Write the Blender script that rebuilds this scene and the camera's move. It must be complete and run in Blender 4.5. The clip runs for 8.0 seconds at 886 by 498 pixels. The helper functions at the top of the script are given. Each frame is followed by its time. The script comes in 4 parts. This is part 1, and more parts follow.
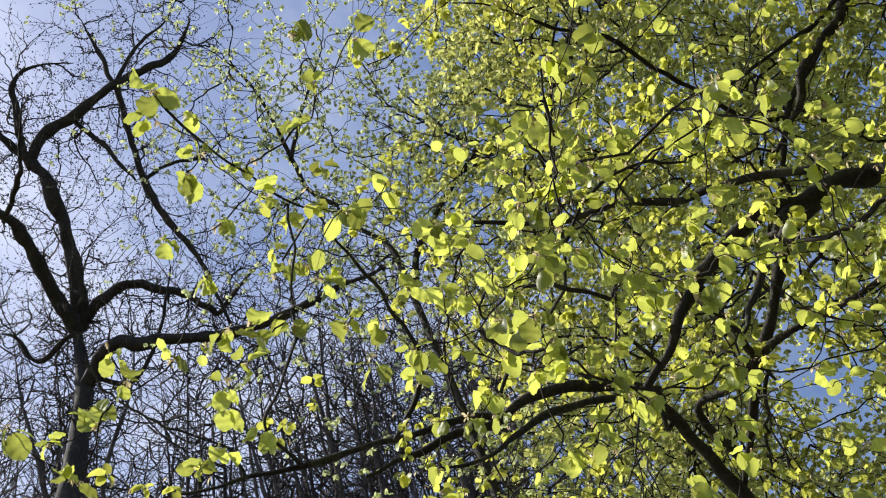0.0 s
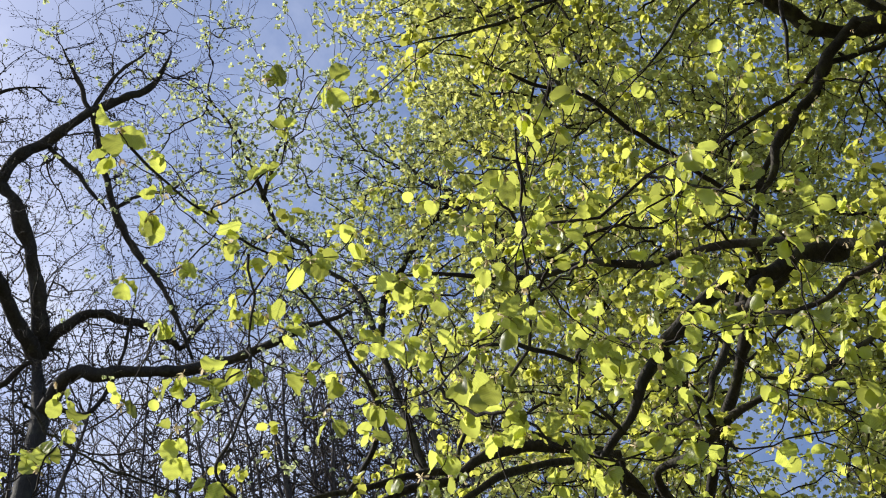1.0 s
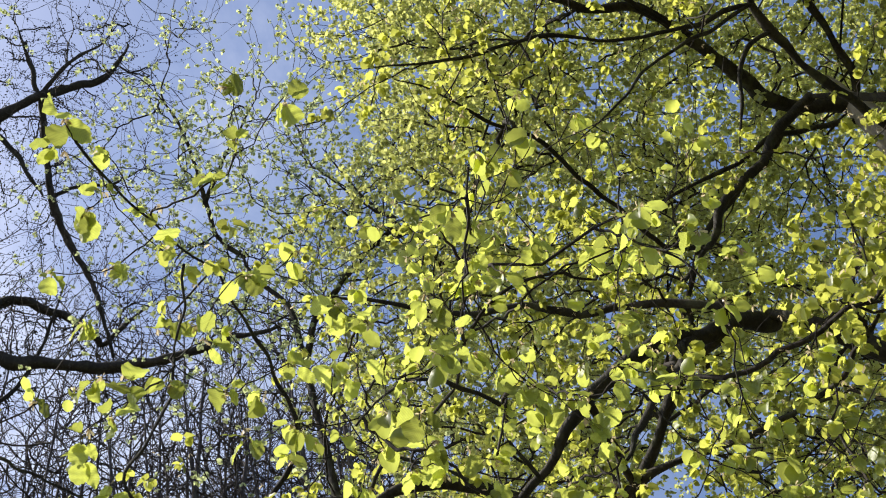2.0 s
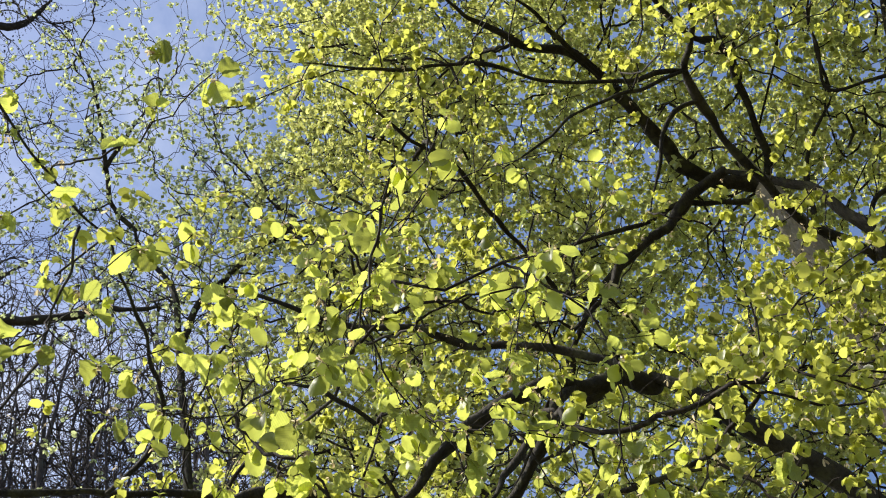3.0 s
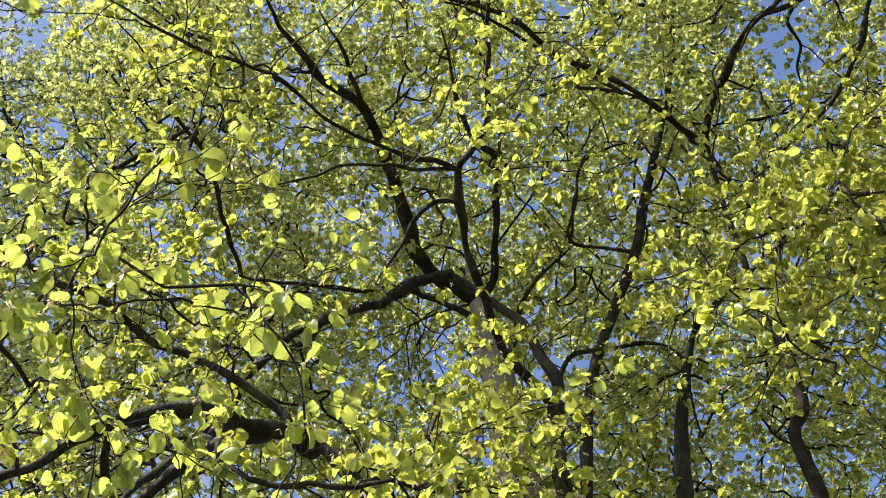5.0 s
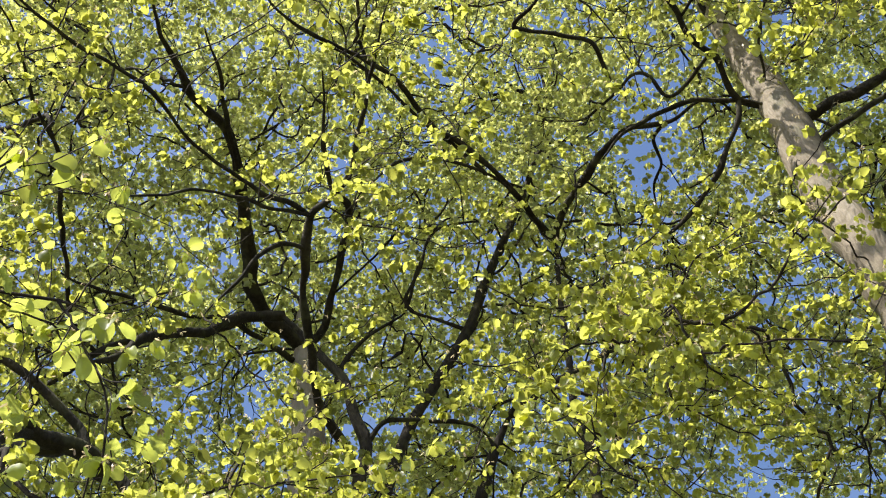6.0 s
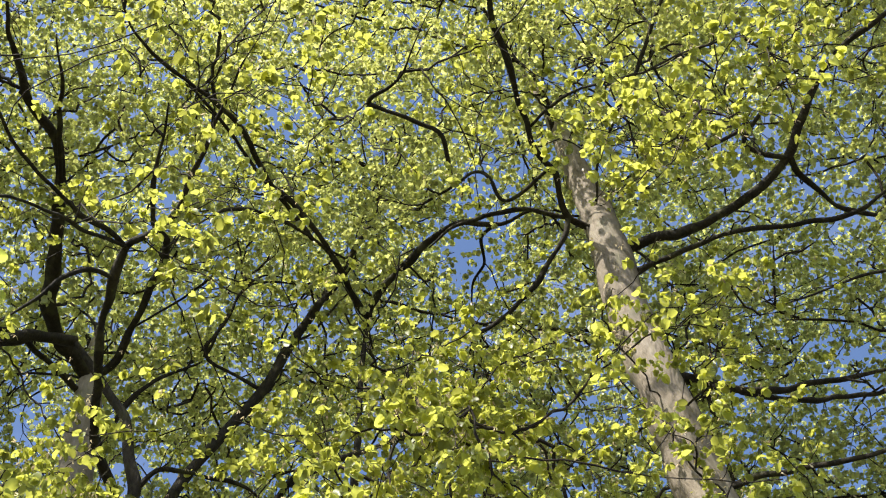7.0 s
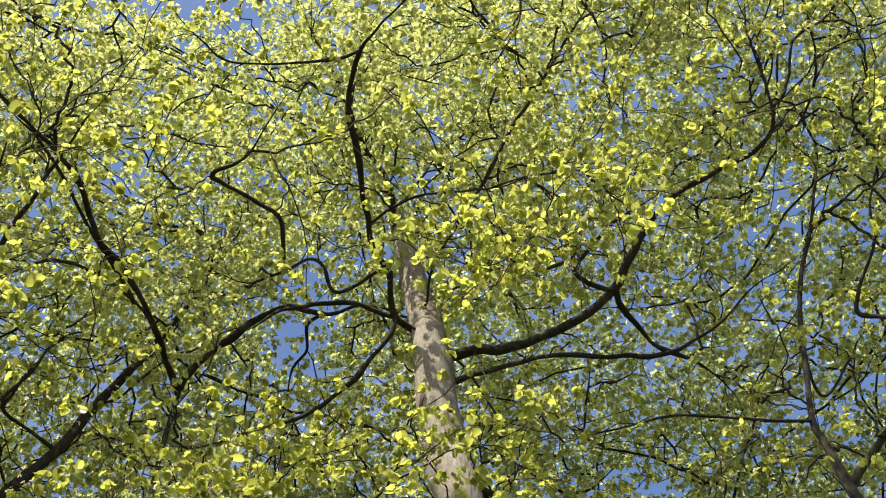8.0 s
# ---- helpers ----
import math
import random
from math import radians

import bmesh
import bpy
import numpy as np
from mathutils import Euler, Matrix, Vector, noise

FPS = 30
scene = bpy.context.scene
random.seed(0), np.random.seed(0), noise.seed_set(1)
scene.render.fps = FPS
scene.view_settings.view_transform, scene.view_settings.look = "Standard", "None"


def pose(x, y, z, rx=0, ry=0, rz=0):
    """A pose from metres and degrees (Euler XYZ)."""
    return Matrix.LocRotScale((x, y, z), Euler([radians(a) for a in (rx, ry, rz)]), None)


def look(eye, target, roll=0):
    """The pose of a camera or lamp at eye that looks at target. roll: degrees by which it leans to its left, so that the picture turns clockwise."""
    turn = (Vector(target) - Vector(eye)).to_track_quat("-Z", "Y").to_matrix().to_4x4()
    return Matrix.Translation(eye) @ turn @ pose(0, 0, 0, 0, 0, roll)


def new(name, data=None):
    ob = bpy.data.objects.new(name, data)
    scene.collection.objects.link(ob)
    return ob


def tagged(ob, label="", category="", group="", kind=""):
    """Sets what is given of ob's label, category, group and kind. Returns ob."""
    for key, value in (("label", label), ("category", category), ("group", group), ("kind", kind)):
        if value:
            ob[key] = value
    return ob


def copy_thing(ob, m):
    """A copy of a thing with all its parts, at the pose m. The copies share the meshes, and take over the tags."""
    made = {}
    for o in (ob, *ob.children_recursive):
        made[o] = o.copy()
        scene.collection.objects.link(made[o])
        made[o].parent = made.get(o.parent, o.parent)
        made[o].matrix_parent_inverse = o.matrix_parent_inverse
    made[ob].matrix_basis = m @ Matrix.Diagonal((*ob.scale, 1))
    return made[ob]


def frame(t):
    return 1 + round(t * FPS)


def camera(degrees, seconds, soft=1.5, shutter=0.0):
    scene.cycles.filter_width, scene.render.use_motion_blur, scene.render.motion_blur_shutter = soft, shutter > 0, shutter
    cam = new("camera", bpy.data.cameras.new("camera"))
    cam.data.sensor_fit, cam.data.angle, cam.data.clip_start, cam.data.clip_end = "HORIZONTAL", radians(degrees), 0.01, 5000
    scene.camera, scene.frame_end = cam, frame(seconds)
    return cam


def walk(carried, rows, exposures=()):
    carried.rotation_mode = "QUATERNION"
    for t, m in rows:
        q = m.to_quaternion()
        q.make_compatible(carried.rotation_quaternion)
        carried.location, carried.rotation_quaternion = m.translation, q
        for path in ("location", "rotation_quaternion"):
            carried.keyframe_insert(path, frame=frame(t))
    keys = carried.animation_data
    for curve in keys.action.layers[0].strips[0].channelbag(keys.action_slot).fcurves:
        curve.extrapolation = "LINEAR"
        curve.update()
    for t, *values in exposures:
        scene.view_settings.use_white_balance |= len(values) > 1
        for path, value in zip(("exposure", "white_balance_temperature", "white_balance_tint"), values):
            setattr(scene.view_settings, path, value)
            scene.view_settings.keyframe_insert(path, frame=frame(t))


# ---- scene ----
from mathutils import kdtree

cam = camera(40.15, 8.0, soft=1.1)
PATH = [
    (0.0, pose(0.000, 0.000, 1.600, 146.304, 11.256, 16.317)),
    (0.5, pose(0.013, -0.002, 1.625, 147.184, 10.985, 14.952)),
    (1.0, pose(0.022, 0.009, 1.652, 147.786, 10.665, 12.787)),
    (2.5, pose(0.009, 0.026, 1.721, 147.466, 9.226, 0.613)),
    (3.0, pose(-0.006, 0.061, 1.760, 146.870, 8.662, -5.454)),
    (3.5, pose(-0.013, 0.093, 1.774, 146.043, 8.150, -11.930)),
    (4.0, pose(-0.059, 0.119, 1.787, 145.196, 7.782, -19.039)),
    (5.5, pose(-0.096, 0.091, 1.892, 145.191, 6.633, -39.500)),
    (6.0, pose(-0.117, 0.081, 1.916, 145.518, 6.549, -46.557)),
    (6.5, pose(-0.125, 0.066, 1.921, 146.200, 6.646, -53.765)),
    (7.0, pose(-0.143, 0.073, 1.957, 146.975, 7.491, -60.811)),
    (7.5, pose(-0.156, 0.031, 1.989, 147.856, 8.336, -67.115)),
    (8.0, pose(-0.171, -0.035, 1.972, 149.328, 9.388, -71.984)),
]
walk(cam, PATH, exposures=[(0.0, 0.29), (2.5, 0.46), (4.0, 0.63), (5.5, 0.81), (7.0, 0.79), (8.0, 0.72)])

# ---- world, sun ----
SUN_AZ, SUN_EL = -82.0, 54.0    # degrees from +y towards +x, and above the horizon
world = bpy.data.worlds.new("sky")
scene.world = world
world.use_nodes = True
wt = world.node_tree
wt.nodes.clear()
w_out = wt.nodes.new("ShaderNodeOutputWorld")
w_bg = wt.nodes.new("ShaderNodeBackground")
w_sky = wt.nodes.new("ShaderNodeTexSky")
w_sky.sky_type = "NISHITA"
w_sky.sun_disc = False
w_sky.sun_elevation = radians(SUN_EL)
w_sky.sun_rotation = radians(SUN_AZ)
w_sky.air_density, w_sky.dust_density, w_sky.ozone_density = 1.0, 1.6, 4.5
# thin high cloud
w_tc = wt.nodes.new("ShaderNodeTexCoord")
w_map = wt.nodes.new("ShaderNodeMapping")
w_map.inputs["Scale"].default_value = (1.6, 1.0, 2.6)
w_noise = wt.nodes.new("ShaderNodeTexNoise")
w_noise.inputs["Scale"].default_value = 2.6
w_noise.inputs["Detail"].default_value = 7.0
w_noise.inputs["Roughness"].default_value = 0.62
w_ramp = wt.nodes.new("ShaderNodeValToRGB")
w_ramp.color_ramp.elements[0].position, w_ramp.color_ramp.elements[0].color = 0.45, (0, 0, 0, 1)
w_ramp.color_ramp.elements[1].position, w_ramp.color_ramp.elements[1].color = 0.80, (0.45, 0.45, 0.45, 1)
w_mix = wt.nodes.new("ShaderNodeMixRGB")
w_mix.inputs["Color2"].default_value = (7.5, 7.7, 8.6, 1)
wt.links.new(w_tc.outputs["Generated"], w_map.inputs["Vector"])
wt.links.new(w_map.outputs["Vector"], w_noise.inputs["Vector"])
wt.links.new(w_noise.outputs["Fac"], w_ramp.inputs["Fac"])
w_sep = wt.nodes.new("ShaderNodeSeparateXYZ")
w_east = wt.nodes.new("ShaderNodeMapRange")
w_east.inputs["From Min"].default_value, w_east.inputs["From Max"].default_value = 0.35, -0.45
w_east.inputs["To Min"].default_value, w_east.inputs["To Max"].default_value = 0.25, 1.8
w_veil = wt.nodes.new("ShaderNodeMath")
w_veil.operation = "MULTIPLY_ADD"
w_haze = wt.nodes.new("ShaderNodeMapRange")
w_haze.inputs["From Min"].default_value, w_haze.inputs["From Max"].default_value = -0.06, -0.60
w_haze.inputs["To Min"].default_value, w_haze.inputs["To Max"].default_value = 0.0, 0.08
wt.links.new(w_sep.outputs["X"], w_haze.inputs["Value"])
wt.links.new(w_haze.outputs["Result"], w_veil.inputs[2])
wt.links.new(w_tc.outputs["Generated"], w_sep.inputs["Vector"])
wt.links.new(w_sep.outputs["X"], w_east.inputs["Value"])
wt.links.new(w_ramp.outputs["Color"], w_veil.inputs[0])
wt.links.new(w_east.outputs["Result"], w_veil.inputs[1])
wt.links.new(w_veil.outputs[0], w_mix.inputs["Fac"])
w_tint = wt.nodes.new("ShaderNodeMixRGB")
w_tint.blend_type = "MULTIPLY"
w_tint.inputs["Fac"].default_value, w_tint.inputs["Color2"].default_value = 1.0, (1.02, 1.0, 1.03, 1)
wt.links.new(w_sky.outputs["Color"], w_tint.inputs["Color1"])
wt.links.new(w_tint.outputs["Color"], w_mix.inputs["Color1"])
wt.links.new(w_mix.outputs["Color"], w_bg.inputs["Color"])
w_bg.inputs["Strength"].default_value = 0.13
wt.links.new(w_bg.outputs["Background"], w_out.inputs["Surface"])

sun_way = Vector((math.sin(radians(SUN_AZ)) * math.cos(radians(SUN_EL)),
                  math.cos(radians(SUN_AZ)) * math.cos(radians(SUN_EL)), math.sin(radians(SUN_EL))))
sun_data = bpy.data.lights.new("sun", "SUN")
sun_data.energy, sun_data.angle, sun_data.color = 4.9, radians(0.53), (1.0, 0.95, 0.86)
sun = new("sun", sun_data)
sun.matrix_world = look(sun_way * 60, (0, 0, 0))


# ---- materials ----
def material(name):
    m = bpy.data.materials.new(name)
    m.use_nodes = True
    m.node_tree.nodes.clear()
    nd = m.node_tree.nodes
    return m, nd, m.node_tree.links, nd.new("ShaderNodeOutputMaterial")


def ramp(nd, stops):
    r = nd.new("ShaderNodeValToRGB")
    e = r.color_ramp.elements
    while len(e) < len(stops):
        e.new(0.5)
    for k, (p, c) in enumerate(stops):
        e[k].position, e[k].color = p, (*c, 1)
    return r


def bark(name, dark, mid, pale, scale, bump, blotch=0.5, lichen=(0.16, 0.17, 0.11), grown=0.35):
    """Mottled bark with fine ridges and patches of grey-green lichen."""
    m, nd, ln, out = material(name)
    tc = nd.new("ShaderNodeTexCoord")
    mp = nd.new("ShaderNodeMapping")
    mp.inputs["Scale"].default_value = (1.0, 1.0, 0.35)
    big = nd.new("ShaderNodeTexNoise")
    big.inputs["Scale"].default_value, big.inputs["Detail"].default_value = scale * 0.35, 5
    fine = nd.new("ShaderNodeTexNoise")
    fine.inputs["Scale"].default_value, fine.inputs["Detail"].default_value = scale * 4, 9
    fine.inputs["Roughness"].default_value = 0.7
    ridge = nd.new("ShaderNodeTexVoronoi")
    ridge.feature, ridge.inputs["Scale"].default_value = "DISTANCE_TO_EDGE", scale * 5
    patch = nd.new("ShaderNodeTexNoise")
    patch.inputs["Scale"].default_value, patch.inputs["Detail"].default_value = scale * 0.9, 8
    mixf = nd.new("ShaderNodeMixRGB")
    mixf.inputs["Fac"].default_value = 1 - blotch
    r = ramp(nd, [(0.32, dark), (0.5, mid), (0.68, pale)])
    rl = ramp(nd, [(0.55, (0, 0, 0)), (0.68, (grown, grown, grown))])
    ml = nd.new("ShaderNodeMixRGB")
    ml.inputs["Color2"].default_value = (*lichen, 1)
    hs = nd.new("ShaderNodeMath")
    hs.operation = "ADD"
    b = nd.new("ShaderNodeBsdfPrincipled")
    b.inputs["Roughness"].default_value = 0.85
    b.inputs["Specular IOR Level"].default_value = 0.25
    bp = nd.new("ShaderNodeBump")
    bp.inputs["Strength"].default_value, bp.inputs["Distance"].default_value = bump, 0.012
    ln.new(tc.outputs["Object"], mp.inputs["Vector"])
    for t in (big, fine, ridge):
        ln.new(mp.outputs["Vector"], t.inputs["Vector"])
    ln.new(tc.outputs["Object"], patch.inputs["Vector"])
    ln.new(big.outputs["Fac"], mixf.inputs["Color1"])
    ln.new(fine.outputs["Fac"], mixf.inputs["Color2"])
    ln.new(mixf.outputs["Color"], r.inputs["Fac"])
    ln.new(patch.outputs["Fac"], rl.inputs["Fac"])
    ln.new(rl.outputs["Color"], ml.inputs["Fac"])
    ln.new(r.outputs["Color"], ml.inputs["Color1"])
    ln.new(ml.outputs["Color"], b.inputs["Base Color"])
    ln.new(fine.outputs["Fac"], hs.inputs[0])
    ln.new(ridge.outputs["Distance"], hs.inputs[1])
    ln.new(hs.outputs[0], bp.inputs["Height"])
    ln.new(bp.outputs["Normal"], b.inputs["Normal"])
    ln.new(b.outputs["BSDF"], out.inputs["Surface"])
    return m


def leaf_material(name, young, old, through_colour, single, sheen=0.06, thin=0.64):
    """Thin spring leaf: reflects on its face and lets yellow-green light through."""
    m, nd, ln, out = material(name)
    if single:
        rnd = nd.new("ShaderNodeObjectInfo").outputs["Random"]
    else:
        rnd = nd.new("ShaderNodeNewGeometry").outputs["Random Per Island"]
    r1 = ramp(nd, [(0.0, tuple(c * 0.7 for c in old)), (0.3, old), (0.6, young), (1.0, tuple(c * 1.25 for c in young))])
    r2 = ramp(nd, [(0.0, tuple(c * 0.42 for c in through_colour)), (0.35, tuple(c * 0.75 for c in through_colour)), (0.6, through_colour),
                   (1.0, tuple(min(0.95, c * 1.16) for c in through_colour))])
    tc = nd.new("ShaderNodeTexCoord")
    blot = nd.new("ShaderNodeTexNoise")
    blot.inputs["Scale"].default_value, blot.inputs["Detail"].default_value = 55.0, 4
    wave = nd.new("ShaderNodeMixRGB")
    wave.blend_type = "MULTIPLY"
    wave.inputs["Fac"].default_value = 0.35
    br = ramp(nd, [(0.3, (0.6, 0.6, 0.6)), (0.7, (1, 1, 1))])
    height = blot.outputs["Fac"]
    if single:
        # side veins that run forward from the midrib
        sep = nd.new("ShaderNodeSeparateXYZ")
        ax = nd.new("ShaderNodeMath")
        ax.operation = "ABSOLUTE"
        ml = nd.new("ShaderNodeMath")
        ml.operation, ml.inputs[1].default_value = "MULTIPLY", -0.75
        ad = nd.new("ShaderNodeMath")
        ad.operation = "ADD"
        sc = nd.new("ShaderNodeMath")
        sc.operation, sc.inputs[1].default_value = "MULTIPLY", 8.5
        pp = nd.new("ShaderNodeMath")
        pp.operation, pp.inputs[1].default_value = "PINGPONG", 0.5
        vr = ramp(nd, [(0.0, (0.35, 0.35, 0.35)), (0.2, (1, 1, 1))])
        mm = nd.new("ShaderNodeMixRGB")
        mm.blend_type, mm.inputs["Fac"].default_value = "MULTIPLY", 0.75
        ln.new(tc.outputs["Object"], sep.inputs["Vector"])
        ln.new(sep.outputs["X"], ax.inputs[0])
        ln.new(ax.outputs[0], ml.inputs[0])
        ln.new(ml.outputs[0], ad.inputs[0])
        ln.new(sep.outputs["Y"], ad.inputs[1])
        ln.new(ad.outputs[0], sc.inputs[0])
        ln.new(sc.outputs[0], pp.inputs[0])
        ln.new(pp.outputs[0], vr.inputs["Fac"])
        ln.new(vr.outputs["Color"], mm.inputs["Color2"])
        ln.new(br.outputs["Color"], mm.inputs["Color1"])
        ln.new(mm.outputs["Color"], wave.inputs["Color2"])
        wave.inputs["Fac"].default_value = 0.5
        blot.inputs["Scale"].default_value = 4.0
        height = vr.outputs["Color"]
    else:
        ln.new(br.outputs["Color"], wave.inputs["Color2"])
    ln.new(tc.outputs["Object"], blot.inputs["Vector"])
    ln.new(blot.outputs["Fac"], br.inputs["Fac"])
    ln.new(rnd, r1.inputs["Fac"])
    ln.new(rnd, r2.inputs["Fac"])
    ln.new(r2.outputs["Color"], wave.inputs["Color1"])
    dif = nd.new("ShaderNodeBsdfDiffuse")
    tra = nd.new("ShaderNodeBsdfTranslucent")
    glo = nd.new("ShaderNodeBsdfGlossy")
    glo.inputs["Roughness"].default_value = 0.42
    m1 = nd.new("ShaderNodeMixShader")
    m1.inputs["Fac"].default_value = thin
    m2 = nd.new("ShaderNodeMixShader")
    m2.inputs["Fac"].default_value = sheen
    bp = nd.new("ShaderNodeBump")
    bp.inputs["Strength"].default_value, bp.inputs["Distance"].default_value = 0.4, 0.003
    ln.new(height, bp.inputs["Height"])
    ln.new(bp.outputs["Normal"], dif.inputs["Normal"])
    ln.new(bp.outputs["Normal"], glo.inputs["Normal"])
    ln.new(r1.outputs["Color"], dif.inputs["Color"])
    ln.new(wave.outputs["Color"], tra.inputs["Color"])
    ln.new(dif.outputs["BSDF"], m1.inputs[1])
    ln.new(tra.outputs["BSDF"], m1.inputs[2])
    ln.new(m1.outputs["Shader"], m2.inputs[1])
    ln.new(glo.outputs["BSDF"], m2.inputs[2])
    ln.new(m2.outputs["Shader"], out.inputs["Surface"])
    return m


BARK_PALE = bark("pale_smooth_bark", (0.10, 0.082, 0.062), (0.27, 0.225, 0.17), (0.44, 0.385, 0.31), 6.0, 0.7, blotch=0.6)
# limb and stem bark dimmed: shade of the crown is put into the colour
BARK_LIMB = bark("shaded_grey_brown_bark", (0.010, 0.0078, 0.0055), (0.029, 0.0235, 0.0155), (0.074, 0.062, 0.040), 9.0, 0.8, lichen=(0.105, 0.105, 0.045), grown=0.45)
BARK_DARK = bark("dark_bare_bark", (0.018, 0.016, 0.015), (0.04, 0.034, 0.031), (0.08, 0.068, 0.06), 8.0, 0.6, grown=0.15)
# twigs near black: brown bark plus backlit darkness painted in
BARK_TWIG = bark("shaded_brown_twig_bark", (0.012, 0.0085, 0.0065), (0.026, 0.0185, 0.0135), (0.055, 0.040, 0.029), 30.0, 0.2)
BARK_FAR = bark("greyish_twig_bark", (0.035, 0.027, 0.026), (0.068, 0.054, 0.051), (0.13, 0.107, 0.10), 12.0, 0.3)
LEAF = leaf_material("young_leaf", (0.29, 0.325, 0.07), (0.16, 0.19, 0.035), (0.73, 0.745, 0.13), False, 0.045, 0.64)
STALK = bark("leaf_stalk_skin", (0.16, 0.13, 0.04), (0.25, 0.22, 0.06), (0.32, 0.26, 0.10), 30.0, 0.1)
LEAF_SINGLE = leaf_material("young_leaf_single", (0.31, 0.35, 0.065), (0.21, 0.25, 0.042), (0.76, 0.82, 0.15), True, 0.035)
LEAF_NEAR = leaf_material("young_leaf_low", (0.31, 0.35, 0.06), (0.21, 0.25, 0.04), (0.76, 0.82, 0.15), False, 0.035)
# pale upper leaves, lightened further to stand in for sun the crown shades off
LEAF_HIGH_LIT = leaf_material("young_leaf_high_lit", (0.55, 0.59, 0.29), (0.28, 0.315, 0.12), (0.85, 0.87, 0.26), False, 0.08, 0.60)
LEAF_FAR = leaf_material("budding_leaf", (0.50, 0.55, 0.32), (0.30, 0.36, 0.18), (0.68, 0.74, 0.34), False, 0.08)
BRACT = leaf_material("papery_bud_scale", (0.66, 0.56, 0.38), (0.34, 0.19, 0.10), (0.72, 0.60, 0.36), False)

gm, gnd, gln, gout = material("woodland_floor")
g_tc = gnd.new("ShaderNodeTexCoord")
g_n1 = gnd.new("ShaderNodeTexNoise")
g_n1.inputs["Scale"].default_value, g_n1.inputs["Detail"].default_value = 0.35, 8
g_n2 = gnd.new("ShaderNodeTexNoise")
g_n2.inputs["Scale"].default_value, g_n2.inputs["Detail"].default_value = 14.0, 8
g_r1 = ramp(gnd, [(0.35, (0.05, 0.09, 0.02)), (0.55, (0.10, 0.085, 0.05)), (0.75, (0.17, 0.12, 0.07))])
g_r2 = ramp(gnd, [(0.3, (0.45, 0.45, 0.45)), (0.7, (1, 1, 1))])
g_mx = gnd.new("ShaderNodeMixRGB")
g_mx.blend_type, g_mx.inputs["Fac"].default_value = "MULTIPLY", 0.8
g_b = gnd.new("ShaderNodeBsdfPrincipled")
g_b.inputs["Roughness"].default_value = 0.95
g_bp = gnd.new("ShaderNodeBump")
g_bp.inputs["Strength"].default_value, g_bp.inputs["Distance"].default_value = 0.7, 0.04
gln.new(g_tc.outputs["Object"], g_n1.inputs["Vector"])
gln.new(g_tc.outputs["Object"], g_n2.inputs["Vector"])
gln.new(g_n1.outputs["Fac"], g_r1.inputs["Fac"])
gln.new(g_n2.outputs["Fac"], g_r2.inputs["Fac"])
gln.new(g_r1.outputs["Color"], g_mx.inputs["Color1"])
gln.new(g_r2.outputs["Color"], g_mx.inputs["Color2"])
gln.new(g_mx.outputs["Color"], g_b.inputs["Base Color"])
gln.new(g_n2.outputs["Fac"], g_bp.inputs["Height"])
gln.new(g_bp.outputs["Normal"], g_b.inputs["Normal"])
gln.new(g_b.outputs["BSDF"], gout.inputs["Surface"])

# ---- ground ----
bm = bmesh.new()
bmesh.ops.create_grid(bm, x_segments=120, y_segments=120, size=1.0)
for v in bm.verts:
    q = Vector((v.co.x, v.co.y, 0))
    far = max(abs(q.x), abs(q.y))
    v.co.x, v.co.y = q.x * (18 + 1500 * far ** 4), q.y * (18 + 1500 * far ** 4)
    near_r = math.hypot(v.co.x, v.co.y)
    v.co.z = -0.03 + 0.05 * noise.noise((v.co.x * 0.5, v.co.y * 0.5, 0)) if near_r < 60 else -0.03
me = bpy.data.meshes.new("ground")
bm.to_mesh(me)
bm.free()
me.materials.append(gm)
for p in me.polygons:
    p.use_smooth = True
tagged(new("ground", me), "woodland floor of leaf litter and short grass", "ground", kind="structure")

# ---- how trees are made ----
rng = np.random.default_rng(7)
NODES = []          # (x, y, z, radius, tree number) along every limb
TREES = []          # the top-level empties
LIMB_BARK = {}


def start_tree(name, x, y, label, trunk_bark, limb_bark):
    e = new(name)
    e.location = (x, y, 0)
    tagged(e, label, "tree", group="trees of the wood")
    TREES.append(e)
    LIMB_BARK[e.name] = (trunk_bark, limb_bark)
    return e


def mesh_part(name, verts, faces, mat, parent, label="", kind="", smooth=True):
    me = bpy.data.meshes.new(name)
    if isinstance(faces, np.ndarray):
        n, k = faces.shape
        me.vertices.add(len(verts))
        me.vertices.foreach_set("co", np.ascontiguousarray(verts, dtype=np.float32).ravel())
        me.loops.add(n * k)
        me.loops.foreach_set("vertex_index", np.ascontiguousarray(faces, dtype=np.int32).ravel())
        me.polygons.add(n)
        me.polygons.foreach_set("loop_start", np.arange(0, n * k, k, dtype=np.int32))
        me.update(calc_edges=True)
    else:
        me.from_pydata(verts, [], faces)
    me.materials.append(mat)
    if smooth:
        me.polygons.foreach_set("use_smooth", np.ones(len(me.polygons), dtype=bool))
    me.update()
    ob = new(name, me)
    ob.parent = parent
    ob.matrix_parent_inverse = Matrix.Translation(-parent.location)
    if label or kind:
        tagged(ob, label, kind=kind)
    return ob


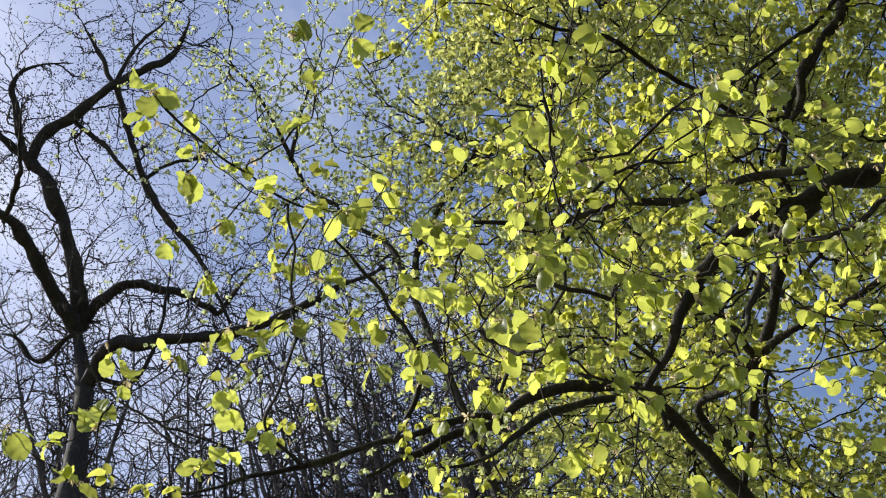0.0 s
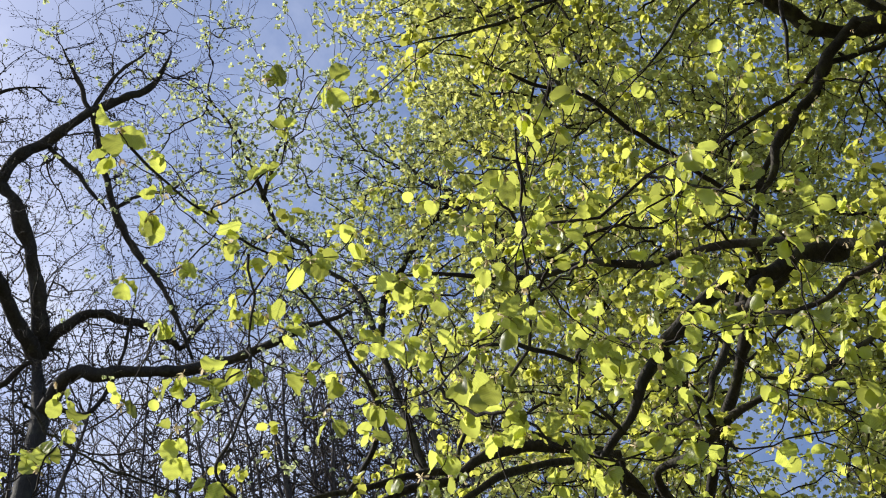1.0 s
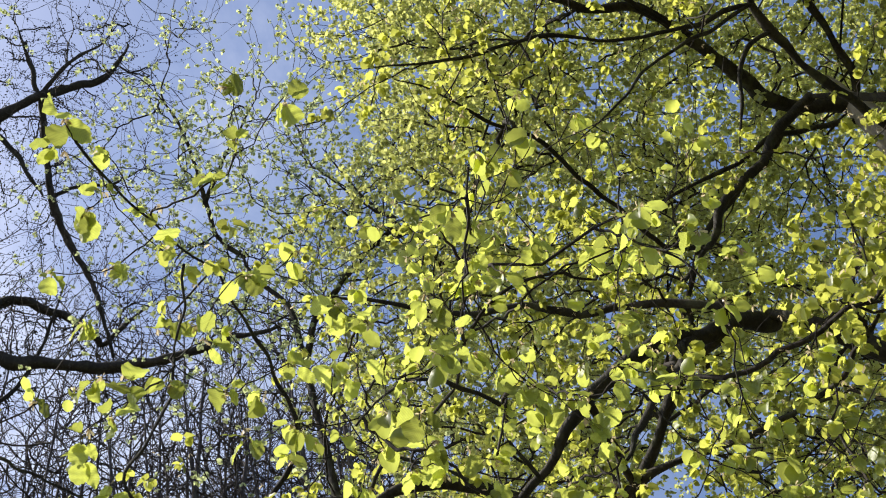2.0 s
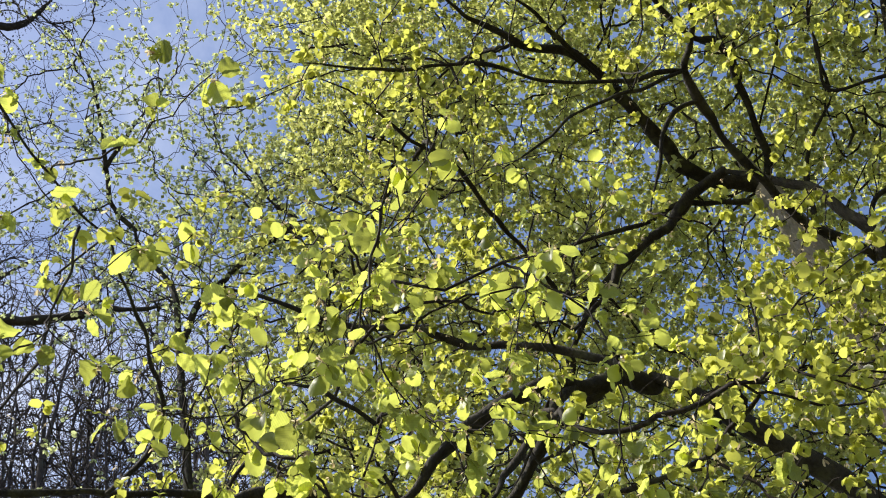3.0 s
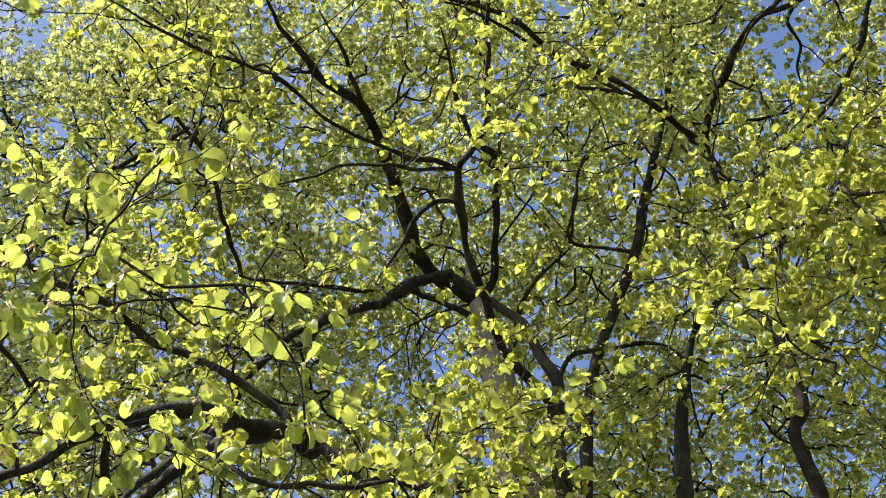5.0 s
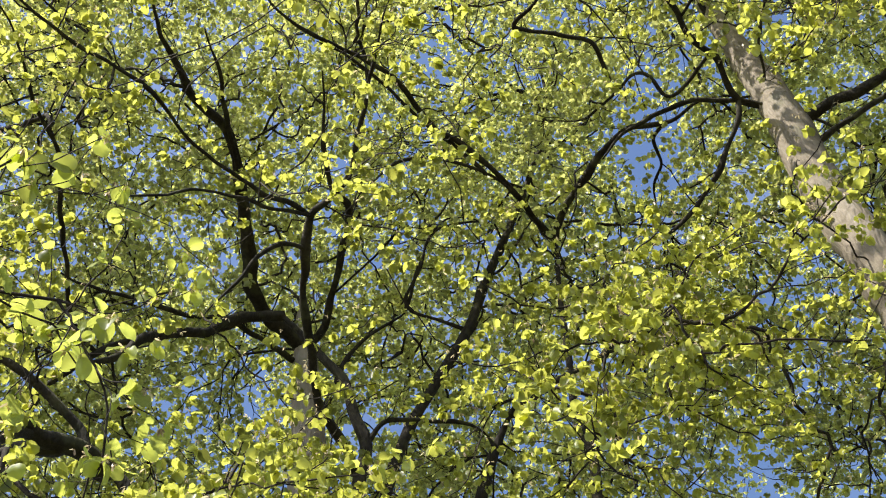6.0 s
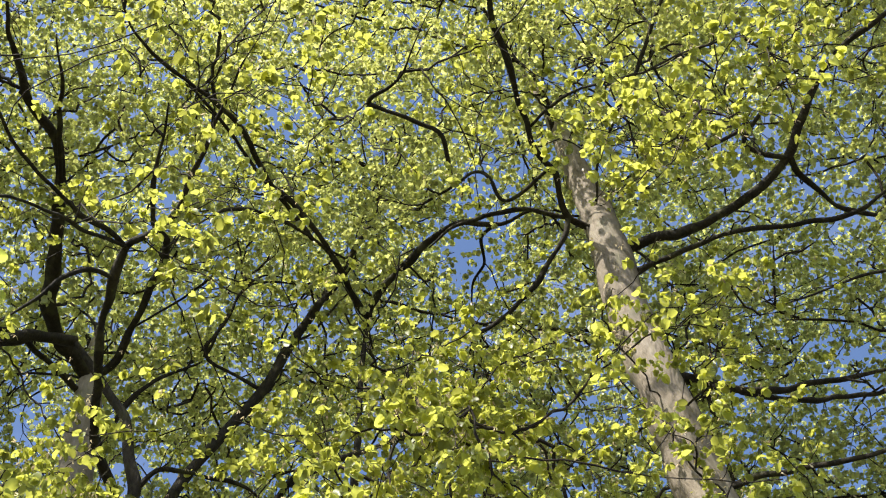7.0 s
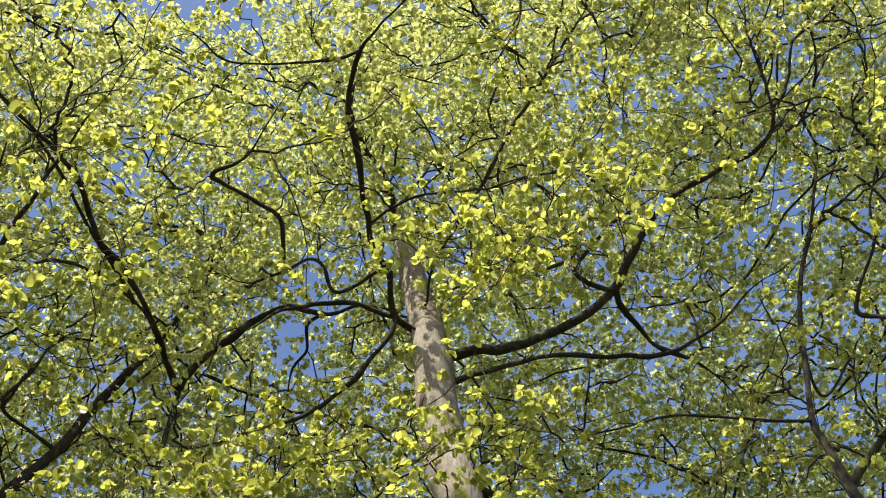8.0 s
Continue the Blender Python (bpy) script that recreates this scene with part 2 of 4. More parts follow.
def smooth_line(pts, steps):
    """Catmull-Rom through rows of x, y, z, r."""
    p = np.array(pts, float)
    p = np.vstack([2 * p[0] - p[1], p, 2 * p[-1] - p[-2]])
    p[:, 3] = np.abs(p[:, 3])
    out = []
    for k in range(1, len(p) - 2):
        for s in range(steps):
            u = s / steps
            out.append(0.5 * (2 * p[k] + (p[k + 1] - p[k - 1]) * u + (2 * p[k - 1] - 5 * p[k] + 4 * p[k + 1] - p[k + 2]) * u * u
                              + (3 * p[k] - p[k - 1] - 3 * p[k + 1] + p[k + 2]) * u ** 3))
    out.append(p[-2])
    return np.array(out)


def tube(line, sides, rough=0.0):
    """Verts and faces of a tapered tube along rows of x, y, z, r."""
    n = len(line)
    tan = np.gradient(line[:, :3], axis=0)
    tan /= np.linalg.norm(tan, axis=1)[:, None] + 1e-9
    a = np.cross(tan[0], (0.31, 0.2, 0.93))
    if np.linalg.norm(a) < 0.1:
        a = np.cross(tan[0], (1, 0, 0))
    rings = []
    ang = np.arange(sides) * 2 * math.pi / sides
    for k in range(n):
        a = a - tan[k] * (a @ tan[k])
        a /= np.linalg.norm(a)
        b = np.cross(tan[k], a)
        r = np.full(sides, line[k, 3])
        if rough:
            r = r * np.array([1 + rough * noise.noise((line[k, 0] * 5 + math.cos(t) * 1.3, line[k, 1] * 5 + math.sin(t) * 1.3, line[k, 2] * 5)) for t in ang])
        rings.append(line[k, :3] + (np.cos(ang) * r)[:, None] * a + (np.sin(ang) * r)[:, None] * b)
    verts = np.vstack(rings + [line[-1:, :3]])
    faces = [(k * sides + j, k * sides + (j + 1) % sides, (k + 1) * sides + (j + 1) % sides, (k + 1) * sides + j)
             for k in range(n - 1) for j in range(sides)]
    tip = n * sides
    faces += [((n - 1) * sides + j, (n - 1) * sides + (j + 1) % sides, tip) for j in range(sides)]
    return verts, faces


def limb(tree, name, *pts):
    num = TREES.index(tree)
    if name == "limb":
        # grow out of the nearest older wood of the same tree
        own = np.array([n[:4] for n in NODES if n[4] == num])
        if len(own):
            gap = np.linalg.norm(own[:, :3] - np.array(pts[0][:3]), axis=1)
            k = int(np.argmin(gap))
            if 0.02 < gap[k] < 1.4:
                pts = ((*own[k, :3], min(pts[0][3] * 1.15, own[k, 3])),) + pts
    line = smooth_line(pts, 7)
    # bends and knuckles of real wood
    for k in range(len(line)):
        p, r = line[k, :3].copy(), line[k, 3]
        if name == "limb":
            wob = np.array(noise.noise_vector(p * 2.3)) * 0.6 + np.array(noise.noise_vector(p * 6.1 + 9)) * 0.5
            line[k, :3] += wob * min(0.05, r * 0.8 + 0.016)
        line[k, 3] = r * (1 + (0.3 if name == "limb" else 0.08) * noise.noise(p * 5.0 + np.array((4, 1, 7))))
    line[:, 3] *= 1 - 0.6 * np.linspace(0, 1, len(line)) ** 5
    line[:, 3] = np.maximum(line[:, 3], 0.003)
    way = np.gradient(line[:, :3], axis=0)
    way /= np.linalg.norm(way, axis=1)[:, None] + 1e-9
    fat = line[:, 3].max()
    verts, faces = tube(line, 16 if fat > 0.09 else 10 if fat > 0.03 else 6, 0.3 if name == "limb" else 0.16)
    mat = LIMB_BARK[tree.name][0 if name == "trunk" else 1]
    mesh_part(name, verts, faces, mat, tree)
    for row, w in zip(line, way):
        if row[2] > 3.0:
            NODES.append((*row, num, *w))


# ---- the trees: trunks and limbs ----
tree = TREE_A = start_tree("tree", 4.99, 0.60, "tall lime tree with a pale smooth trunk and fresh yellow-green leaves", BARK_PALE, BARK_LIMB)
limb(tree, "trunk",
     (4.99, 0.60, -0.15, .228), (4.99, 0.60, 0.25, .181), (4.99, 0.59, 3.25, .165), (4.99, 0.59, 6.50, .158), (4.99, 0.58, 7.01, .152),
     (4.99, 0.58, 7.50, .149), (4.99, 0.58, 7.98, .148), (5.00, 0.56, 8.52, .144), (5.00, 0.50, 9.10, .136), (5.00, 0.50, 9.71, .126),
     (5.00, 0.50, 10.31, .105), (5.00, 0.50, 10.87, .086), (5.00, 0.51, 11.39, .070), (4.99, 0.58, 12.11, .053), (4.99, 0.59, 13.00, .040))
limb(tree, "limb",
     (5.04, 0.38, 8.92, .044), (5.11, 0.10, 8.92, .039), (5.15, -0.27, 8.92, .036), (5.11, -0.64, 8.97, .034), (5.04, -0.87, 9.04, .031),
     (4.95, -1.03, 9.12, .029), (4.80, -1.23, 9.23, .029), (4.66, -1.50, 9.31, .027), (4.60, -1.82, 9.32, .023), (4.53, -2.13, 9.31, .020),
     (4.40, -2.34, 9.37, .018), (4.17, -2.38, 9.53, .014), (3.85, -2.40, 9.74, .012), (3.65, -2.46, 9.86, .009))
limb(tree, "limb",
     (5.05, -0.89, 9.03, .024), (5.23, -0.90, 8.99, .021), (5.40, -0.96, 8.96, .020), (5.57, -1.04, 8.91, .018), (5.73, -1.21, 8.87, .017),
     (5.91, -1.38, 8.79, .012), (6.10, -1.47, 8.71, .009))
limb(tree, "limb",
     (5.04, 0.40, 8.66, .025), (5.11, 0.11, 8.70, .020), (5.16, -0.19, 8.75, .018), (5.25, -0.42, 8.75, .018), (5.39, -0.75, 8.70, .018),
     (5.48, -1.02, 8.68, .018), (5.50, -1.24, 8.71, .018), (5.47, -1.49, 8.78, .014), (5.38, -1.76, 8.88, .011), (5.35, -1.96, 8.94, .008))
limb(tree, "limb",
     (5.06, -0.89, 9.02, .018), (4.92, -0.71, 9.05, .015), (4.79, -0.65, 9.07, .015), (4.64, -0.84, 9.08, .014), (4.53, -0.96, 9.05, .013),
     (4.45, -1.12, 9.00, .012), (4.37, -1.32, 8.94, .008))
limb(tree, "limb",
     (5.00, 0.55, 9.28, .027), (4.83, 0.67, 9.30, .024), (4.63, 0.65, 9.36, .024), (4.47, 0.59, 9.39, .024), (4.27, 0.63, 9.42, .024),
     (4.02, 0.61, 9.49, .023), (3.78, 0.55, 9.55, .022), (3.51, 0.49, 9.62, .022), (3.21, 0.41, 9.69, .020), (2.95, 0.22, 9.73, .018),
     (2.82, 0.06, 9.71, .013), (2.72, -0.11, 9.68, .011), (2.63, -0.36, 9.64, .007))
limb(tree, "limb",
     (4.80, 0.68, 9.31, .021), (4.82, 0.76, 9.16, .021), (4.83, 0.90, 9.02, .020), (4.85, 1.05, 8.86, .019), (4.84, 1.23, 8.71, .019),
     (4.81, 1.44, 8.57, .018), (4.71, 1.65, 8.46, .016), (4.61, 1.86, 8.35, .013), (4.51, 2.05, 8.23, .009), (4.39, 2.23, 8.14, .007))
limb(tree, "limb",
     (2.95, 0.22, 9.73, .012), (2.92, 0.42, 9.69, .011), (2.86, 0.60, 9.65, .009), (2.77, 0.81, 9.62, .009), (2.62, 1.07, 9.60, .008),
     (2.45, 1.17, 9.60, .007), (2.29, 1.22, 9.60, .006), (2.12, 1.24, 9.60, .005))
limb(tree, "limb",
     (4.80, 0.68, 9.31, .013), (4.98, 0.50, 9.14, .013), (5.17, 0.33, 8.94, .012), (5.32, 0.26, 8.77, .010), (5.54, 0.21, 8.52, .008),
     (5.69, 0.23, 8.32, .007), (5.77, 0.34, 8.16, .005))
limb(tree, "limb",
     (4.99, 0.58, 7.71, .053), (5.20, 0.47, 7.72, .045), (5.41, 0.31, 7.73, .034), (5.61, 0.11, 7.73, .029), (5.79, -0.12, 7.76, .025),
     (5.93, -0.37, 7.81, .021), (6.08, -0.72, 7.81, .018), (6.23, -1.05, 7.82, .014))
limb(tree, "limb",
     (5.57, 0.18, 7.72, .022), (5.86, -0.02, 7.79, .021), (6.13, -0.25, 7.88, .020), (6.37, -0.51, 7.99, .018), (6.61, -0.81, 8.07, .017),
     (6.86, -1.19, 8.12, .012))
limb(tree, "limb",
     (4.98, 0.62, 6.59, .030), (4.98, 0.46, 6.52, .024), (4.96, 0.27, 6.47, .020), (4.96, 0.07, 6.39, .018), (4.95, -0.16, 6.30, .016),
     (4.92, -0.34, 6.23, .014), (4.89, -0.60, 6.15, .012), (4.84, -0.86, 6.06, .008))
limb(tree, "limb",
     (5.01, 0.55, 7.72, .018), (5.23, 0.46, 7.60, .015), (5.41, 0.47, 7.51, .013), (5.60, 0.46, 7.41, .011), (5.75, 0.47, 7.33, .008),
     (5.90, 0.52, 7.25, .007))
limb(tree, "limb",
     (4.78, 0.71, 9.32, .016), (4.62, 0.92, 9.38, .018), (4.51, 1.20, 9.37, .018), (4.44, 1.45, 9.35, .016), (4.45, 1.65, 9.27, .014))
limb(tree, "limb",
     (4.98, 0.54, 9.37, .011), (4.81, 0.41, 9.41, .011), (4.62, 0.30, 9.45, .009), (4.41, 0.08, 9.49, .008), (4.22, -0.18, 9.51, .007))
limb(tree, "limb",
     (4.60, 0.28, 9.45, .014), (4.51, 0.08, 9.68, .014), (4.37, -0.24, 9.92, .014), (4.15, -0.62, 10.19, .015), (4.02, -0.91, 10.39, .014),
     (3.86, -1.19, 10.59, .013), (3.74, -1.45, 10.77, .010), (3.64, -1.67, 10.93, .008))
limb(tree, "limb",
     (5.00, 0.55, 10.71, .024), (4.75, 0.46, 11.13, .022), (4.46, 0.56, 11.54, .020), (4.07, 0.59, 11.98, .019), (3.75, 0.65, 12.36, .018),
     (3.47, 0.68, 12.72, .013))
limb(tree, "limb",
     (4.93, 0.45, 13.04, .014), (4.82, 0.14, 13.24, .014), (4.64, -0.32, 13.46, .013), (4.50, -0.77, 13.65, .012))
limb(tree, "limb",
     (4.41, 0.62, 9.40, .015), (4.53, 1.01, 9.44, .014), (4.35, 1.09, 9.70, .013), (4.40, 1.37, 9.80, .012), (4.44, 1.66, 9.88, .011),
     (4.34, 1.89, 10.05, .008))
limb(tree, "limb",
     (4.08, 0.59, 9.48, .013), (3.89, 0.28, 9.27, .012), (3.80, -0.03, 8.98, .009), (3.70, -0.28, 8.69, .009), (3.57, -0.55, 8.40, .008),
     (3.46, -0.82, 8.08, .007), (3.37, -1.02, 7.76, .004))
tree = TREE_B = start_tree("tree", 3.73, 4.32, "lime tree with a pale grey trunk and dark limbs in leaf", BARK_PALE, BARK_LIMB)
limb(tree, "trunk",
     (3.73, 4.32, -0.15, .265), (3.74, 4.31, 0.25, .210), (3.76, 4.29, 3.08, .192), (3.79, 4.26, 6.15, .182), (3.85, 4.21, 6.83, .158),
     (3.87, 4.18, 7.34, .143), (3.88, 4.17, 7.80, .134), (3.88, 4.17, 8.32, .124), (3.88, 4.17, 8.82, .113), (3.87, 4.18, 9.16, .103),
     (3.87, 4.18, 9.45, .088))
limb(tree, "limb",
     (3.88, 4.18, 8.96, .055), (3.55, 4.16, 9.01, .051), (3.31, 4.08, 9.04, .048), (3.06, 3.85, 9.15, .047), (2.86, 3.67, 9.19, .045),
     (2.63, 3.48, 9.24, .043), (2.39, 3.31, 9.28, .040), (2.16, 3.25, 9.25, .034), (1.94, 3.20, 9.22, .030), (1.70, 3.07, 9.21, .024),
     (1.51, 2.95, 9.18, .019), (1.32, 2.79, 9.16, .012))
limb(tree, "limb",
     (3.96, 4.09, 9.12, .031), (3.83, 3.79, 9.27, .027), (3.67, 3.52, 9.42, .027), (3.51, 3.29, 9.53, .026), (3.33, 3.26, 9.55, .022),
     (3.09, 3.09, 9.66, .019), (2.90, 2.89, 9.74, .017), (2.70, 2.70, 9.82, .013))
limb(tree, "limb",
     (3.83, 4.21, 8.83, .024), (3.56, 4.19, 8.78, .022), (3.32, 4.15, 8.72, .020), (3.10, 4.13, 8.63, .020), (2.85, 4.18, 8.51, .017),
     (2.55, 4.21, 8.42, .016), (2.22, 4.26, 8.31, .014), (1.96, 4.26, 8.20, .010), (1.66, 4.23, 8.11, .006))
limb(tree, "limb",
     (3.93, 4.12, 8.24, .026), (4.00, 4.00, 8.54, .022), (4.08, 3.77, 8.88, .019), (4.28, 3.50, 9.15, .015))
limb(tree, "limb",
     (2.64, 3.49, 9.23, .020), (2.44, 3.33, 9.23, .018), (2.19, 3.14, 9.25, .017), (2.00, 2.97, 9.24, .015), (1.75, 2.80, 9.23, .012))
tree = TREE_C = start_tree("tree", 3.00, 3.50, "slender leaning lime tree with low spreading limbs and large new leaves", BARK_LIMB, BARK_LIMB)
limb(tree, "trunk",
     (3.00, 3.50, -0.15, .093), (3.00, 3.50, 0.25, .074), (2.96, 3.50, 2.20, .068), (2.87, 3.50, 4.30, .064), (2.76, 3.49, 4.85, .062),
     (2.60, 3.47, 5.20, .060), (2.41, 3.44, 5.39, .057), (2.20, 3.40, 5.57, .053), (2.03, 3.37, 5.74, .049), (1.90, 3.42, 5.92, .045))
limb(tree, "limb",
     (1.94, 3.45, 5.89, .048), (1.76, 3.41, 5.85, .042), (1.57, 3.40, 5.79, .040), (1.40, 3.35, 5.76, .040), (1.17, 3.37, 5.67, .037),
     (1.00, 3.39, 5.56, .034), (0.85, 3.44, 5.40, .031), (0.67, 3.50, 5.23, .028), (0.50, 3.55, 5.06, .020))
limb(tree, "limb",
     (1.82, 3.42, 5.86, .032), (1.76, 3.41, 6.00, .024), (1.60, 3.45, 6.14, .022), (1.36, 3.50, 6.28, .021), (1.14, 3.58, 6.38, .019),
     (0.91, 3.58, 6.52, .018), (0.64, 3.65, 6.61, .017), (0.37, 3.63, 6.75, .017), (0.15, 3.62, 6.86, .015), (-0.08, 3.60, 6.97, .013))
limb(tree, "limb",
     (1.67, 3.43, 5.81, .037), (1.52, 3.57, 5.82, .034), (1.44, 3.69, 5.79, .032), (1.35, 3.85, 5.74, .031), (1.24, 4.03, 5.66, .030),
     (1.15, 4.18, 5.59, .027), (1.05, 4.37, 5.48, .026), (0.94, 4.56, 5.34, .025))
limb(tree, "limb",
     (0.99, 3.44, 5.48, .017), (1.07, 3.66, 5.48, .018), (1.15, 3.89, 5.47, .017), (1.24, 4.08, 5.49, .015))
limb(tree, "limb",
     (0.95, 4.58, 5.32, .030), (0.82, 4.32, 5.52, .030), (0.73, 4.15, 5.59, .030), (0.59, 3.98, 5.66, .026), (0.39, 3.87, 5.66, .026),
     (0.16, 3.79, 5.63, .026), (-0.04, 3.75, 5.54, .025), (-0.24, 3.70, 5.46, .024), (-0.44, 3.64, 5.38, .021), (-0.63, 3.57, 5.29, .017))
limb(tree, "limb",
     (1.01, 4.46, 5.40, .025), (0.86, 4.15, 5.57, .023), (1.01, 3.99, 5.49, .022), (1.22, 3.79, 5.44, .020), (1.44, 3.61, 5.32, .017),
     (1.59, 3.45, 5.21, .016), (1.74, 3.27, 5.10, .013), (1.86, 3.11, 4.98, .010))
limb(tree, "limb",
     (-0.07, 3.72, 5.56, .018), (-0.26, 3.57, 5.42, .017), (-0.45, 3.42, 5.27, .015), (-0.61, 3.26, 5.11, .014), (-0.76, 3.10, 4.96, .012),
     (-0.93, 2.92, 4.80, .009), (-1.05, 2.75, 4.64, .008), (-1.15, 2.58, 4.48, .006))
limb(tree, "limb",
     (0.70, 4.20, 5.55, .014), (0.67, 3.79, 5.41, .011), (0.46, 3.45, 5.21, .009), (0.30, 3.12, 4.98, .008), (0.15, 2.81, 4.73, .006),
     (0.04, 2.51, 4.47, .004))
limb(tree, "limb",
     (-0.45, 3.42, 5.26, .011), (-0.29, 3.17, 5.20, .010), (-0.22, 2.89, 5.15, .009), (-0.24, 2.65, 5.05, .007), (-0.26, 2.40, 4.95, .007),
     (-0.31, 2.14, 4.85, .005), (-0.32, 1.93, 4.72, .004), (-0.40, 1.72, 4.57, .004), (-0.41, 1.55, 4.40, .003), (-0.46, 1.35, 4.25, .003),
     (-0.47, 1.15, 4.09, .002))
limb(tree, "limb",
     (-0.77, 3.07, 4.94, .008), (-0.78, 2.70, 4.76, .006), (-0.62, 2.38, 4.56, .005), (-0.48, 2.07, 4.35, .005), (-0.40, 1.76, 4.12, .004),
     (-0.31, 1.47, 3.87, .003), (-0.25, 1.21, 3.60, .002))
limb(tree, "limb",
     (-0.02, 3.76, 5.56, .010), (0.09, 3.39, 5.42, .008), (0.26, 3.09, 5.23, .008), (0.38, 2.76, 5.04, .006), (0.39, 2.40, 4.88, .006),
     (0.41, 2.06, 4.70, .004), (0.40, 1.74, 4.49, .004), (0.38, 1.46, 4.25, .003))
limb(tree, "limb",
     (-0.93, 2.92, 4.80, .006), (-0.87, 2.55, 4.57, .005), (-0.91, 2.18, 4.30, .004), (-0.87, 1.85, 4.02, .003), (-0.79, 1.56, 3.73, .003),
     (-0.69, 1.26, 3.43, .002))
limb(tree, "limb",
     (0.69, 3.50, 5.23, .010), (0.57, 3.22, 5.15, .009), (0.53, 2.92, 5.06, .008), (0.34, 2.68, 4.94, .008), (0.21, 2.50, 4.76, .006),
     (0.09, 2.35, 4.53, .005), (0.00, 2.24, 4.28, .005))
limb(tree, "limb",
     (0.67, 3.78, 5.42, .019), (0.41, 3.61, 5.29, .017), (0.22, 3.43, 5.14, .017), (0.04, 3.30, 4.95, .015), (-0.11, 3.16, 4.75, .013),
     (-0.26, 2.98, 4.58, .009))
limb(tree, "limb",
     (1.54, 3.39, 5.79, .025), (1.36, 3.32, 5.58, .024), (1.20, 3.28, 5.33, .023), (1.06, 3.21, 5.09, .019), (0.93, 3.12, 4.87, .015))
tree = TREE_E = start_tree("tree", 3.60, 3.75, "slender dark-stemmed tree with crooked limbs in new leaf", BARK_LIMB, BARK_LIMB)
limb(tree, "trunk",
     (3.60, 3.75, -0.15, .074), (3.60, 3.75, 0.25, .059), (3.62, 3.73, 2.87, .054), (3.64, 3.71, 5.73, .051), (3.68, 3.67, 6.35, .051),
     (3.70, 3.65, 6.76, .048), (3.74, 3.60, 7.12, .046), (3.78, 3.56, 7.41, .042), (3.74, 3.60, 7.68, .040), (3.71, 3.64, 8.03, .039),
     (3.63, 3.72, 8.24, .040), (3.54, 3.81, 8.49, .041), (3.42, 3.92, 8.77, .040))
limb(tree, "limb",
     (3.42, 3.92, 8.77, .040), (3.16, 4.01, 8.57, .037), (2.92, 4.09, 8.35, .034), (2.68, 4.13, 8.15, .031), (2.48, 4.15, 7.93, .029),
     (2.35, 4.19, 7.68, .024), (2.17, 4.19, 7.45, .020), (1.98, 4.17, 7.25, .018), (1.84, 4.16, 7.01, .014))
limb(tree, "limb",
     (3.72, 3.61, 7.17, .028), (3.58, 3.54, 7.24, .027), (3.41, 3.51, 7.30, .027), (3.22, 3.40, 7.41, .027), (3.03, 3.25, 7.54, .027),
     (2.84, 3.08, 7.66, .025), (2.69, 2.91, 7.75, .025), (2.58, 2.76, 7.81, .023), (2.58, 2.61, 7.81, .021), (2.56, 2.42, 7.84, .019),
     (2.45, 2.22, 7.90, .018), (2.30, 1.99, 7.98, .016), (2.17, 1.78, 8.03, .014), (2.07, 1.62, 8.05, .011))
limb(tree, "limb",
     (2.58, 2.76, 7.81, .016), (2.38, 2.75, 7.74, .016), (2.21, 2.75, 7.65, .014), (2.03, 2.71, 7.57, .012), (1.69, 2.70, 7.53, .012),
     (1.38, 2.61, 7.50, .012), (1.13, 2.57, 7.42, .012), (0.91, 2.56, 7.32, .011), (0.71, 2.51, 7.22, .010), (0.49, 2.46, 7.12, .009),
     (0.28, 2.39, 7.01, .007))
limb(tree, "limb",
     (2.59, 2.75, 7.81, .011), (2.32, 2.75, 7.60, .011), (2.03, 2.72, 7.40, .009), (1.75, 2.74, 7.16, .009), (1.55, 2.72, 6.90, .007),
     (1.31, 2.73, 6.64, .005), (1.07, 2.72, 6.38, .005))
limb(tree, "limb",
     (2.70, 2.90, 7.76, .015), (2.50, 2.92, 7.63, .014), (2.37, 2.98, 7.45, .013), (2.29, 3.07, 7.22, .011), (2.21, 3.19, 6.97, .009))
limb(tree, "limb",
     (3.78, 3.56, 7.41, .018), (3.83, 3.45, 7.55, .016), (3.99, 3.35, 7.61, .016), (4.18, 3.23, 7.64, .016), (4.36, 3.15, 7.66, .013),
     (4.59, 3.13, 7.60, .009))
limb(tree, "limb",
     (3.10, 4.05, 8.49, .024), (2.89, 4.20, 8.38, .025), (2.62, 4.38, 8.27, .025), (2.47, 4.48, 8.14, .023), (2.36, 4.56, 8.02, .021),
     (2.24, 4.70, 7.84, .019), (2.10, 4.86, 7.65, .017), (1.98, 5.03, 7.42, .015), (1.78, 5.27, 7.14, .014), (1.66, 5.39, 6.93, .012))
limb(tree, "limb",
     (2.38, 4.52, 8.08, .015), (2.14, 4.42, 8.02, .017), (1.92, 4.18, 8.03, .016), (1.71, 3.94, 8.03, .016), (1.54, 3.71, 8.01, .016),
     (1.32, 3.46, 7.99, .015), (1.04, 3.26, 7.95, .013), (0.77, 3.02, 7.91, .011), (0.52, 2.85, 7.82, .008))
limb(tree, "limb",
     (3.66, 1.14, 8.67, .015), (3.38, 1.06, 8.74, .014), (3.08, 1.28, 8.76, .014), (2.96, 1.30, 8.72, .018), (2.90, 1.05, 8.71, .010),
     (2.70, 0.78, 8.74, .009))
tree = TREE_F = start_tree("tree", 3.84, 4.08, "thin dark tree with a leaning stem in new leaf", BARK_LIMB, BARK_LIMB)
